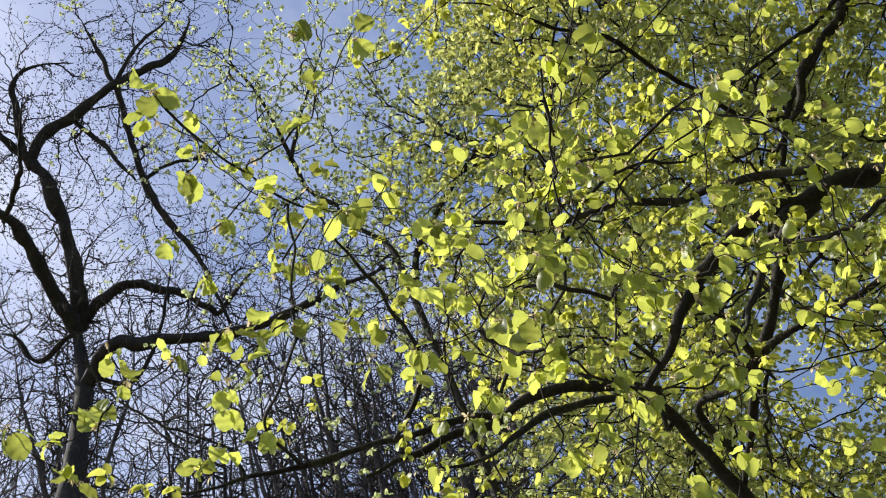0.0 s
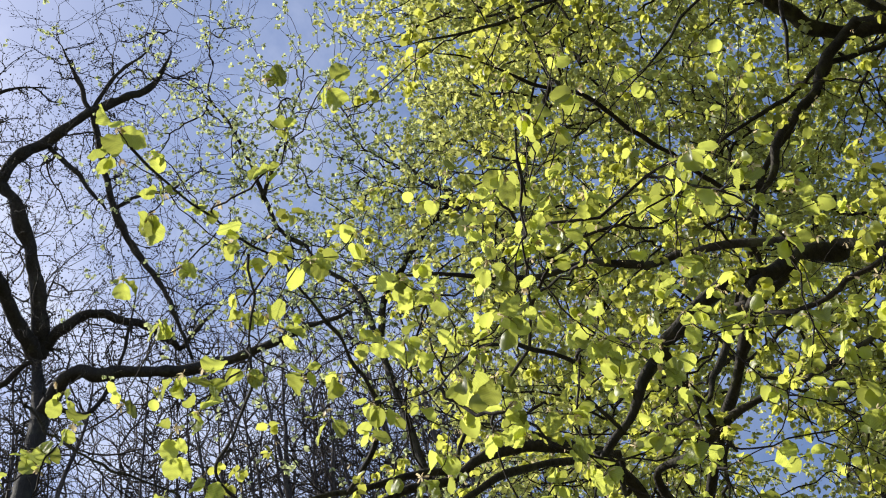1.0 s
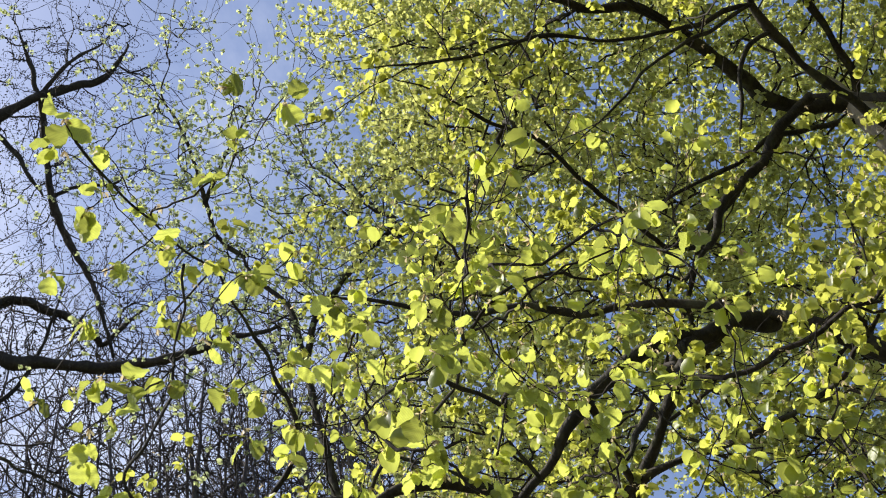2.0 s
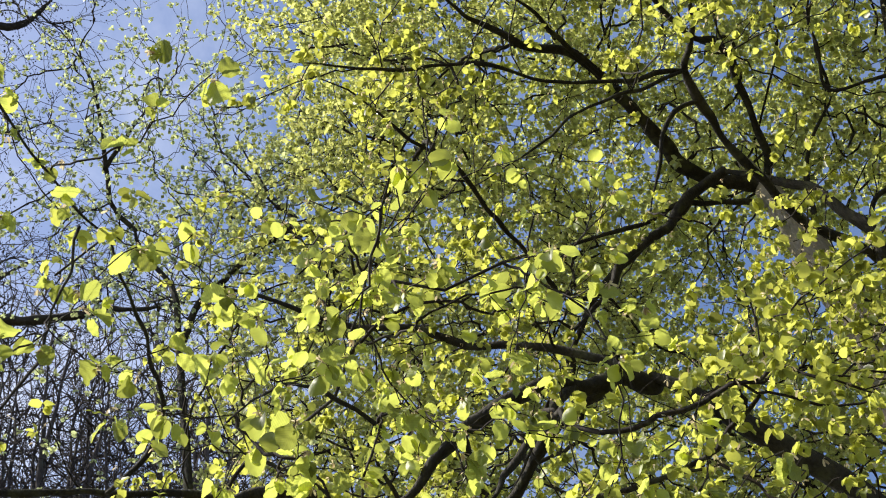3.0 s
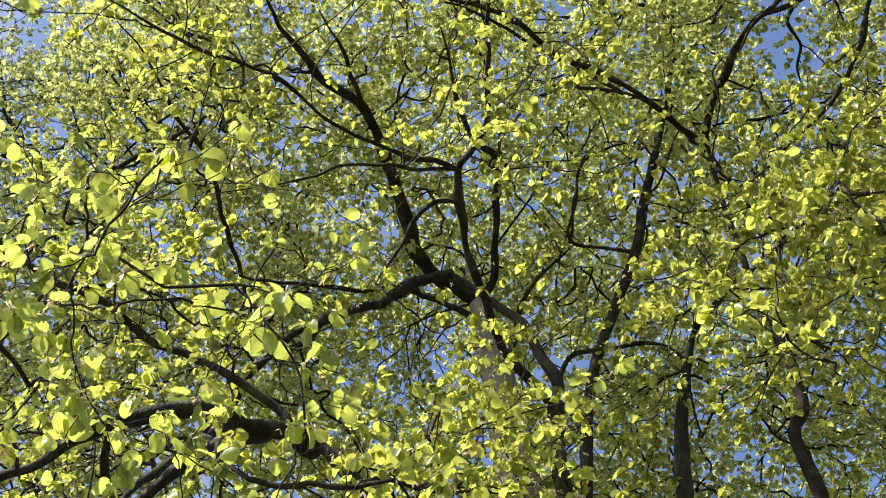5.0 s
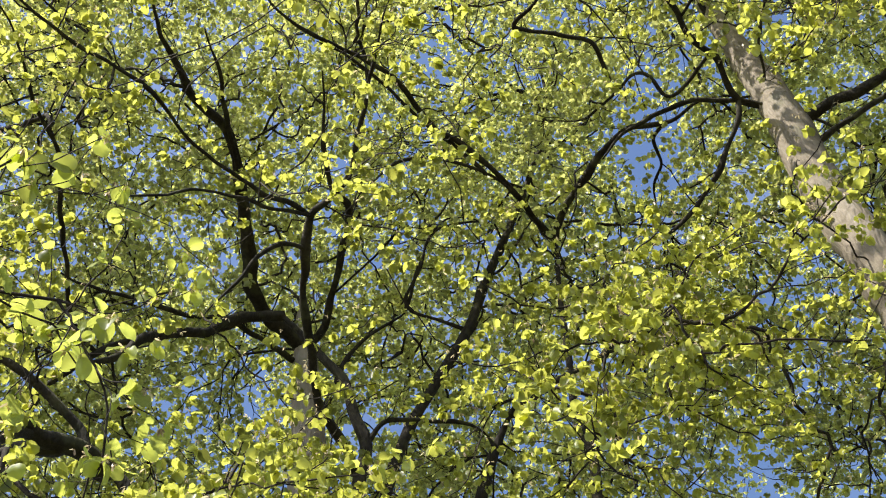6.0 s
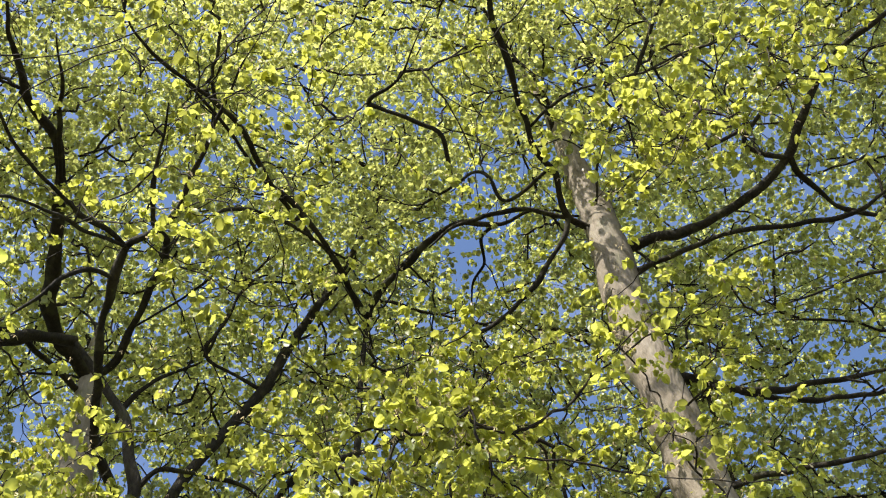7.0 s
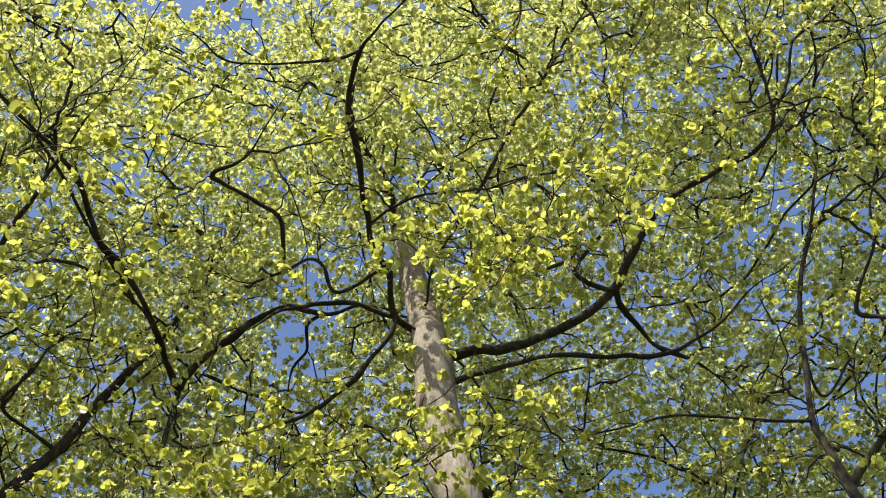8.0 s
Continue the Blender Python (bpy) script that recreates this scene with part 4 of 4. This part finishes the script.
def leaves_of(places, ways, nodes, per, spread, size, hang, loose=0.52):
    """Leaf bases, frames and sizes for sprays that end at places and point along ways: bunches of a few leaves, node by node."""
    n, count = len(places), nodes * per
    k = np.tile(np.repeat(np.arange(nodes), per), n)
    p = np.repeat(places, count, 0)
    w = np.repeat(ways, count, 0)
    jog = np.repeat(rng.normal(0, 0.10 * spread, (n * nodes, 3)), per, 0)
    along = ((k + np.repeat(rng.uniform(-0.3, 0.3, n * nodes), per)) * spread / max(1, nodes - 1))[:, None]
    # each bunch is a small drooping rosette round its bud
    turn = np.repeat(rng.uniform(0, 2 * math.pi, n * nodes), per) + np.tile(np.arange(per), n * nodes) * 2 * math.pi / per
    turn = turn + rng.normal(0, 0.35, len(k))
    ray = np.stack([np.cos(turn), np.sin(turn), np.zeros(len(k))], -1)
    tilt = np.repeat(rng.normal(0, 0.45, (n * nodes, 3)), per, 0) + w * 0.3
    tip = ray + tilt + rng.normal(0, loose * 0.7, (len(k), 3))
    tip[:, 2] -= hang * rng.uniform(0.4, 1.5, len(k))
    tip /= np.linalg.norm(tip, axis=1)[:, None]
    foot = p - w * along + jog
    base = foot + tip * size * rng.uniform(0.02, 0.28, (len(k), 1))
    up = rng.normal(0, 0.35, (len(k), 3)) + ray * 0.7 + np.array((0, 0, 0.8))
    s = size * rng.uniform(0.5, 1.15, len(k))
    return base, frames_of(tip, up), s, foot


def leaf_mesh(name, base, fr, s, mat, tree, label="", kind="stuff", shapes=SHAPES):
    pick = rng.integers(0, len(shapes), len(base))
    vs, fs, off = [], [], 0
    for j, (v, f) in enumerate(shapes):
        m = pick == j
        if not m.any():
            continue
        V = base[m][:, None] + np.einsum("nij,vj->nvi", fr[m], v) * s[m][:, None, None]
        F = f[None] + (np.arange(m.sum()) * len(v))[:, None, None] + off
        off += m.sum() * len(v)
        vs.append(V.reshape(-1, 3))
        fs.append(F.reshape(-1, F.shape[-1]))
    mesh_part(name, np.vstack(vs), np.vstack(fs), mat, tree, label, kind)


def outward(places, spread=0.7):
    w = places - EYE
    w[:, 2] *= 0.25
    w = w / (np.linalg.norm(w, axis=1)[:, None] + 1e-9) * 0.3 + rng.normal(0, spread, places.shape)
    w[:, 2] *= 0.5
    return w / np.linalg.norm(w, axis=1)[:, None]


# openings in the crown through which the sky shows: azimuth, height, half-width in degrees
OPENINGS_WEST = [
    (-15.6, 59.7, 1.6), (1.4, 61.5, 1.2), (19.5, 42.1, 2.1), (19.0, 39.4, 1.6), (-5.3, 66.0, 1.1), (-0.3, 64.9, 1.1),
    (27.8, 60.1, 0.7), (29.4, 61.8, 0.6), (34.9, 49.0, 1.1), (5.3, 65.2, 1.3), (-0.4, 61.8, 1.3), (7.5, 59.4, 0.9),
    (75.1, 56.9, 1.3), (74.7, 55.2, 1.1), (69.9, 53.8, 0.8), (73.0, 57.0, 1.5), (39.9, 62.0, 0.6), (40.5, 49.2, 1.0),
    (57.7, 51.9, 0.6), (59.1, 55.5, 0.7), (71.9, 43.4, 1.2), (70.5, 40.6, 1.5), (72.9, 51.9, 0.5), (59.1, 63.7, 0.5),
    (20.7, 59.6, 0.4), (75.0, 56.4, 0.7),
]
OPENINGS_EAST = [
    (70.9, 53.7, 0.8), (58.8, 54.1, 0.8), (56.9, 51.8, 0.7), (41.9, 49.0, 0.8), (88.4, 47.2, 0.9), (95.3, 42.9, 1.1),
    (95.3, 45.5, 1.3), (45.1, 60.8, 0.6), (55.5, 63.9, 0.6), (81.3, 60.3, 0.4), (104.8, 56.3, 0.7), (58.5, 54.7, 1.1),
    (57.9, 51.8, 1.1), (101.7, 50.9, 1.2), (105.9, 56.5, 0.7), (108.2, 46.4, 1.0), (88.0, 46.9, 1.0), (111.9, 44.9, 1.0),
    (115.3, 53.9, 0.9), (107.5, 60.0, 0.6), (107.7, 51.6, 0.8), (116.9, 51.3, 0.8), (121.0, 58.7, 0.6), (98.7, 44.1, 0.8),
    (127.3, 55.6, 1.1), (85.5, 48.5, 0.5),
]

OPENINGS = np.array(OPENINGS_WEST + OPENINGS_EAST)


def crown_density(az, el, d, fade=14.0):
    """How thick the crown is in a direction: thins out to the west, clumped, with openings."""
    clump = np.array([noise.noise((a * 0.16 * math.cos(radians(e)) * 1.7, e * 0.16, 3.0 + x * 0.25)) for a, e, x in zip(az, el, d)])
    tuft = np.array([noise.noise((a * 0.5 * math.cos(radians(e)) * 1.7, e * 0.5, 9.0 + x * 0.7)) for a, e, x in zip(az, el, d)])
    k = np.clip(0.76 + 0.6 * clump + 0.8 * tuft, 0.03, 1)
    edge = np.clip((az + fade * 0.45 - (el - 50) * 0.25) / fade, 0, 1)
    k *= edge
    for a, e, r in OPENINGS:
        dx = (az - a) * np.cos(np.radians(e))
        q = np.hypot(dx, el - e) / r
        k *= np.clip((q - 0.65) / 0.5, 0.1, 1)
    return k


def scatter(n, az, el, dist, fade=14.0):
    a, e = rng.uniform(*az, n), rng.uniform(*el, n)
    d = rng.uniform(0, 1, n)
    d = dist[0] + (dist[1] - dist[0]) * d ** 0.8
    keep = rng.uniform(0, 1, n) < crown_density(a, e, d, fade) * np.cos(np.radians(e)) / 0.8
    return at(a[keep], e[keep], d[keep])


LEAFY = [TREES.index(t) for t in (TREE_A, TREE_B, TREE_C, TREE_E, TREE_F, TREE_G, TREE_H, TREE_K)]


def clear_of_limbs(targets, keep=0.3, wide=0.012):
    """Thins sprays that hang below the boughs, so that the bare wood shows."""
    own = np.array([w[:4] for w in NODES if int(w[4]) in LEAFY and 0.012 < w[3] < 0.1])
    far = np.linalg.norm(own[:, :3] - EYE, axis=1)
    way = (own[:, :3] - EYE) / far[:, None]
    d = np.linalg.norm(targets - EYE, axis=1)
    u = (targets - EYE) / d[:, None]
    hidden = np.zeros(len(targets), bool)
    for k in range(len(targets)):
        side = np.linalg.norm(way - u[k], axis=1)
        hidden[k] = np.any((side < wide + own[:, 3] / far) & (far > d[k] - 0.3))
    return targets[~hidden | (rng.uniform(0, 1, len(targets)) < keep)]


def dress(targets, trees, nodes, per, spread, size, hang, leaf_mat, reach=2.6, shapes=SHAPES, sides=4, steps=5, bracts=0, thick=0.0016):
    twigs, load = grow(targets, trees, 1.0, reach=reach, steps=steps, sweep=0.3)
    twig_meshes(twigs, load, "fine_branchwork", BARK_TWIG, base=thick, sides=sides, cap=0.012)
    ends = np.array([t[0][-1] for t in twigs])
    ways = np.array([t[0][-1] - t[0][-2] for t in twigs])
    ways = ways / (np.linalg.norm(ways, axis=1)[:, None] + 1e-9) * 0.9 + outward(ends, 0.4)
    ways /= np.linalg.norm(ways, axis=1)[:, None]
    num = np.array([t[3] for t in twigs])
    for k in sorted(set(num.tolist())):
        m = num == k
        base, fr, s, foot = leaves_of(ends[m], ways[m], nodes, per, spread, size, hang)
        leaf_mesh("crown", base, fr, s, leaf_mat, TREES[k], shapes=shapes)
        if bracts:
            base, fr, s, foot = leaves_of(ends[m], ways[m], nodes, bracts, spread, size * 0.6, 1.4)
            leaf_mesh("bract", base, fr, s, BRACT, TREES[k], "pale papery bracts and brown bud scales", shapes=SCALE)
    return twigs


# middle and upper crown
def spurs(n, fat):
    """Short shoots that stand on the limbs themselves."""
    own = np.array([w[:3] for w in NODES if int(w[4]) in LEAFY and w[3] < fat])
    return own[rng.integers(0, len(own), n)] + rng.normal(0, 0.16, (n, 3))


def bough(n, az, el, wide, high, d):
    """A bunch of sprays round one direction and distance."""
    return at(rng.normal(az, wide, n), rng.normal(el, high, n), rng.normal(d, 0.45, n))


# slender side branches that carry the sprays
twigs, load = grow(scatter(430, (-2, 134), (34, 74), (7.0, 9.8)), LEAFY, 1.0, steps=10, reach=3.2, sweep=0.4, bend=0.12)
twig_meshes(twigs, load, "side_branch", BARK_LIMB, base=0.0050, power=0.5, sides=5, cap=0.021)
for line, _, _, num, _ in twigs:
    course = np.gradient(line, axis=0)
    course /= np.linalg.norm(course, axis=1)[:, None] + 1e-9
    NODES.extend((*p, 0.006, num, *w) for p, w in zip(line, course))

dress(clear_of_limbs(np.vstack([scatter(620, (-14, 26), (34, 66), (5.6, 8.4), 26.0), scatter(240, (20, 62), (34, 72), (5.6, 8.2)), scatter(560, (50, 134), (34, 74), (6.2, 8.6)),
                 bough(110, 68.5, 51.0, 5.0, 2.6, 6.3), bough(40, 70.0, 46.0, 4.0, 2.2, 6.8), bough(20, 96.0, 60.0, 8.0, 1.2, 6.4),
                 bough(14, 105.0, 58.0, 5.0, 1.0, 6.6), scatter(200, (22, 50), (34, 50), (4.0, 5.6)), bough(35, 43.0, 46.0, 4.0, 3.0, 7.2),
                 bough(26, 85.0, 47.0, 2.6, 2.2, 6.3), bough(50, 85.5, 52.5, 3.2, 4.0, 6.6), bough(46, 43.5, 47.5, 2.5, 3.2, 6.6), bough(54, 58.0, 49.0, 6.0, 2.6, 6.6), spurs(240, 0.05)])), LEAFY, 5, 5, 0.32, 0.046, 0.6, LEAF, shapes=COARSE, bracts=3, thick=0.0024)
# lower boughs with larger leaves
dress(np.vstack([scatter(90, (38, 62), (60, 70), (5.2, 6.4)), bough(24, 100.0, 60.5, 6.0, 1.0, 6.6), bough(14, 89.0, 62.0, 4.0, 1.2, 6.4),
                 bough(12, 60.0, 49.5, 3.0, 1.2, 5.0)]),
      LEAFY, 3, 5, 0.2, 0.047, 0.6, LEAF, reach=1.3, bracts=2)
dress(scatter(7200, (-4, 134), (34, 72), (9.3, 11.3)), LEAFY, 7, 6, 0.50, 0.043, 0.5, LEAF_HIGH_LIT, reach=3.0, shapes=SMALL, sides=3, steps=4, bracts=1, thick=0.0028)
dress(scatter(18000, (-2, 134), (34, 71), (10.6, 13.6)), LEAFY, 7, 6, 0.66, 0.055, 0.4, LEAF_HIGH_LIT, reach=4.5, shapes=TINY, sides=3, steps=3, thick=0.0029)

# unseen sprays overhead, added to shade the trunk and the eastern crown
dress(np.vstack([scatter(300, (20, 70), (73, 86), (8.0, 11.0)), scatter(900, (70, 150), (71, 86), (8.0, 11.5))]), LEAFY, 4, 8, 0.42, 0.06, 0.4, LEAF_HIGH_LIT, reach=3.5, shapes=TINY, sides=3, steps=4)

# low near sprigs with large leaves
SPRIGS_OUTER = [
    (-0.49, 1.11, 4.11), (-0.54, 1.23, 4.24), (-0.48, 1.33, 4.39), (-0.45, 1.28, 4.09), (-0.52, 1.38, 4.21), (-0.39, 1.49, 4.37),
    (-0.35, 1.44, 4.06), (-0.23, 1.4, 4.29), (-0.67, 1.59, 4.31), (-0.55, 1.56, 4.0), (-0.85, 1.67, 4.05), (-0.76, 1.58, 3.77),
    (-0.69, 1.69, 3.93), (-0.58, 1.78, 4.1), (-0.47, 1.62, 3.87), (-0.41, 1.75, 4.0), (-0.67, 1.94, 4.01), (-0.58, 1.72, 3.83),
    (-0.93, 1.73, 3.92), (-1.09, 1.84, 3.99), (-0.88, 1.7, 3.8), (-0.69, 1.95, 3.89), (-1.01, 1.54, 3.7), (-0.53, 1.76, 3.92),
    (-0.76, 1.98, 3.89), (-0.94, 1.7, 3.66), (-0.28, 1.8, 3.98), (-0.27, 1.99, 4.05), (-0.31, 1.58, 3.98), (-0.41, 1.68, 4.1),
]
SPRIGS_INNER = [
    (-0.12, 1.73, 3.96), (-0.33, 1.76, 4.14), (0.8, 1.77, 4.25), (0.87, 1.57, 3.97), (1.0, 1.7, 4.06), (0.83, 1.72, 4.33),
    (0.19, 1.5, 4.21), (0.34, 1.62, 4.33), (0.66, 2.39, 3.88), (0.53, 2.22, 3.64), (0.31, 2.24, 3.92), (0.87, 1.68, 3.84),
    (0.95, 1.94, 3.83), (0.94, 2.16, 3.88), (0.76, 2.21, 3.44), (0.76, 2.21, 3.71), (0.24, 2.0, 4.25), (0.27, 1.8, 4.01),
    (0.0, 1.79, 4.25), (-0.19, 1.79, 4.45), (-0.16, 1.34, 4.35), (-0.18, 1.29, 4.56), (-0.03, 1.21, 4.27), (-0.08, 2.13, 3.86),
    (-0.01, 2.22, 4.02), (0.2, 2.01, 3.79),
]
SPRIGS_MIDDLE = [
    (-0.59, 1.96, 3.9), (-0.67, 1.88, 4.19), (0.26, 2.1, 4.32), (0.19, 2.05, 3.96), (1.04, 2.15, 3.88), (0.62, 2.23, 4.21),
    (0.45, 2.0, 4.03), (0.33, 2.03, 4.25), (0.42, 1.84, 4.59), (0.36, 1.75, 4.29), (0.45, 1.61, 4.57), (0.68, 1.8, 4.01),
    (0.98, 1.9, 4.07), (1.22, 2.08, 4.05), (1.28, 1.89, 3.73), (-0.23, 2.01, 4.22), (-0.16, 2.21, 4.29), (-0.53, 1.6, 4.29),
    (0.57, 1.46, 4.58), (0.03, 2.16, 4.4), (0.12, 2.16, 3.99),
]
SPRIGS_EAST = [
    (0.5, 1.97, 4.71), (0.56, 2.04, 4.91), (0.5, 2.26, 5.02), (0.59, 1.83, 4.84), (1.03, 2.16, 4.75), (1.29, 2.27, 4.82),
    (0.88, 2.22, 4.55), (0.74, 2.56, 4.59), (1.01, 2.56, 4.79), (0.82, 2.42, 4.48), (0.85, 2.59, 4.6), (1.09, 2.15, 4.38),
    (1.27, 2.17, 4.56), (0.77, 2.54, 4.74), (0.67, 1.74, 4.87), (0.58, 2.3, 4.78), (0.61, 2.36, 5.0), (0.48, 1.71, 4.99),
    (0.37, 2.07, 5.05), (0.79, 2.45, 4.95),
]

sprigs = np.array(SPRIGS_OUTER + SPRIGS_INNER + SPRIGS_MIDDLE + SPRIGS_EAST)
extra = np.vstack([scatter(150, (-12, 14), (42, 60), (3.0, 4.3), 30.0), scatter(210, (-6, 29), (36, 61), (3.0, 4.4)), scatter(340, (-2, 34), (36, 60), (4.0, 5.4), 20.0)])
NEAR_TREE = [TREES.index(TREE_C)]
twigs, load = grow(np.vstack([sprigs, clear_of_limbs(extra, 0.4)]), NEAR_TREE, 1.0, reach=1.7, sweep=0.3, bend=0.13)
twig_meshes(twigs, load, "fine_branchwork", BARK_TWIG, base=0.0010)
ends = np.array([t[0][-1] for t in twigs])
ways = outward(ends, 0.9)
base, fr, s, foot = leaves_of(ends, ways, 1, 4, 0.05, 0.050, 1.0, loose=0.9)
base = foot + (base - foot) * 2.2
# leaf stalks
bend_at = (foot + base) / 2 + np.array((0, 0, 0.006))
stalks = [(np.array((f0, m0, b0)), -1, 0, NEAR_TREE[0], 0) for f0, m0, b0 in zip(foot, bend_at, base)]
twig_meshes(stalks, [np.ones(3)] * len(stalks), "leaf_stalk", STALK, base=0.0004, sides=3)
# the nearest leaves are single pieces
near_first = np.argsort(((base - EYE) ** 2).sum(1))
single, rest = near_first[:300], near_first[300:]
single_meshes = []
for v, f in FINE:
    me = bpy.data.meshes.new("leaf")
    me.from_pydata(v, [], f.tolist())
    me.materials.append(LEAF_SINGLE)
    me.polygons.foreach_set("use_smooth", np.ones(len(me.polygons), dtype=bool))
    single_meshes.append(me)
for j in single:
    ob = new("leaf", single_meshes[int(j) % len(FINE)])
    ob.parent = TREE_C
    ob.matrix_basis = (Matrix.Translation(Vector(base[j]) - TREE_C.location) @ Matrix(fr[j].tolist()).to_4x4()
                       @ Matrix.Diagonal((s[j], s[j], s[j], 1)))
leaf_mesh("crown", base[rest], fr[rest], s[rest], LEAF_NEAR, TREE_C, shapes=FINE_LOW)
base, fr, s, foot = leaves_of(ends, ways, 1, 9, 0.05, 0.021, 1.2, loose=0.8)
leaf_mesh("bract", base, fr, s, BRACT, TREE_C, "pale papery bracts and brown bud scales", shapes=SCALE)

# the budding slim tree
J_NUM = TREES.index(TREE_J)
jn = np.array([n[:4] for n in NODES if n[4] == J_NUM and n[3] < 0.05])
jt = jn[rng.integers(0, len(jn), 1700), :3] + rng.normal(0, 0.85, (1700, 3)) + np.array((0, 0, 0.3))
dress(jt, [J_NUM], 2, 6, 0.13, 0.037, 0.1, LEAF_FAR, shapes=SMALL, sides=3)

# bare twigs of the old tree
D_NUM = TREES.index(TREE_D)
dn = np.array([n[:4] for n in NODES if n[4] == D_NUM])
dt = dn[rng.integers(0, len(dn), 4200), :3] + rng.normal(0, 0.55, (4200, 3)) + np.array((0, 0, 0.35))
twigs, load = grow(dt, [D_NUM], 1.0, steps=4, sweep=0.35, bend=0.06)
twig_meshes(twigs, load, "fine_branchwork", BARK_DARK, base=0.0019, power=0.6, sides=3, cap=0.016)
ends = np.array([t[0][-1] for t in twigs])
ways = np.array([t[0][-1] - t[0][-2] for t in twigs])
ways /= np.linalg.norm(ways, axis=1)[:, None] + 1e-9
base, fr, s, foot = leaves_of(ends, ways, 3, 1, 0.22, 0.034, 0.0)
leaf_mesh("bud", base, fr, s, BARK_DARK, TREE_D, shapes=TINY)


# ---- bare trees behind ----
def bare_tree(x, y, height, seed):
    r = np.random.default_rng(seed)
    t = start_tree("tree", x, y, "tall bare tree with fine upright grey twigs", BARK_FAR, BARK_FAR)
    lean = r.normal(0, 0.03, 2)
    top = height * 0.62
    trunk = [(x, y, -0.15, 0.26), (x, y, 0.3, 0.21)] + [(x + lean[0] * h + r.normal(0, 0.08), y + lean[1] * h + r.normal(0, 0.08), h, 0.20 - 0.13 * h / top)
                                                     for h in np.linspace(3, top, 5)]
    limb(t, "trunk", *trunk)
    for h in np.linspace(height * 0.28, top, 12):
        a = r.uniform(0, 2 * math.pi)
        reach, rise = r.uniform(0.9, 2.3), (height - h) * r.uniform(0.6, 0.95)
        x0, y0 = x + lean[0] * h, y + lean[1] * h
        limb(t, "limb", *[(x0 + math.cos(a) * reach * u ** 0.6 + r.normal(0, 0.1), y0 + math.sin(a) * reach * u ** 0.6 + r.normal(0, 0.1),
                           h + rise * u ** 1.3, 0.065 * (1 - u) + 0.012) for u in (0, 0.25, 0.5, 0.75, 1)])
    num = TREES.index(t)
    own = np.array([n[:4] for n in NODES if n[4] == num and n[2] > height * 0.3])
    tt = own[rng.integers(0, len(own), 3900), :3] + rng.normal(0, 1, (3900, 3)) * np.array((0.42, 0.42, 0.8)) + np.array((0, 0, 1.2))
    tw, ld = grow(tt, [num], 1.0, steps=2, sweep=0.3, bend=0.03)
    twig_meshes(tw, ld, "fine_branchwork", BARK_FAR, base=0.0054, sides=3, cap=0.02)
    return t


FAR_TREES = [bare_tree(bx, by, bh, bs) for bx, by, bh, bs in ((-9.5, 13.5, 23.0, 1), (-6.4, 15.0, 24.0, 2), (-3.6, 16.0, 23.0, 3), (-0.8, 16.6, 22.5, 4), (-12.0, 12.0, 24.0, 5))]
for k, (bx, by, turn) in enumerate(((-8.0, 14.6, 80), (-5.0, 15.9, 200), (-2.2, 16.8, 130), (1.4, 17.4, 260), (-10.9, 12.9, 300), (-7.4, 17.2, 20), (-4.2, 18.2, 100),
                                    (-11.0, 15.6, 170), (0.3, 18.0, 50), (-2.6, 18.9, 320),
                                    (-6.0, 13.4, 140), (-3.1, 14.6, 240), (-1.4, 15.2, 10), (-5.2, 20.5, 60), (-8.2, 20.0, 280), (-2.0, 21.0, 190), (-11.5, 18.6, 20))):
    copy_thing(FAR_TREES[k % 5], pose(bx, by, 0, 0, 0, turn))
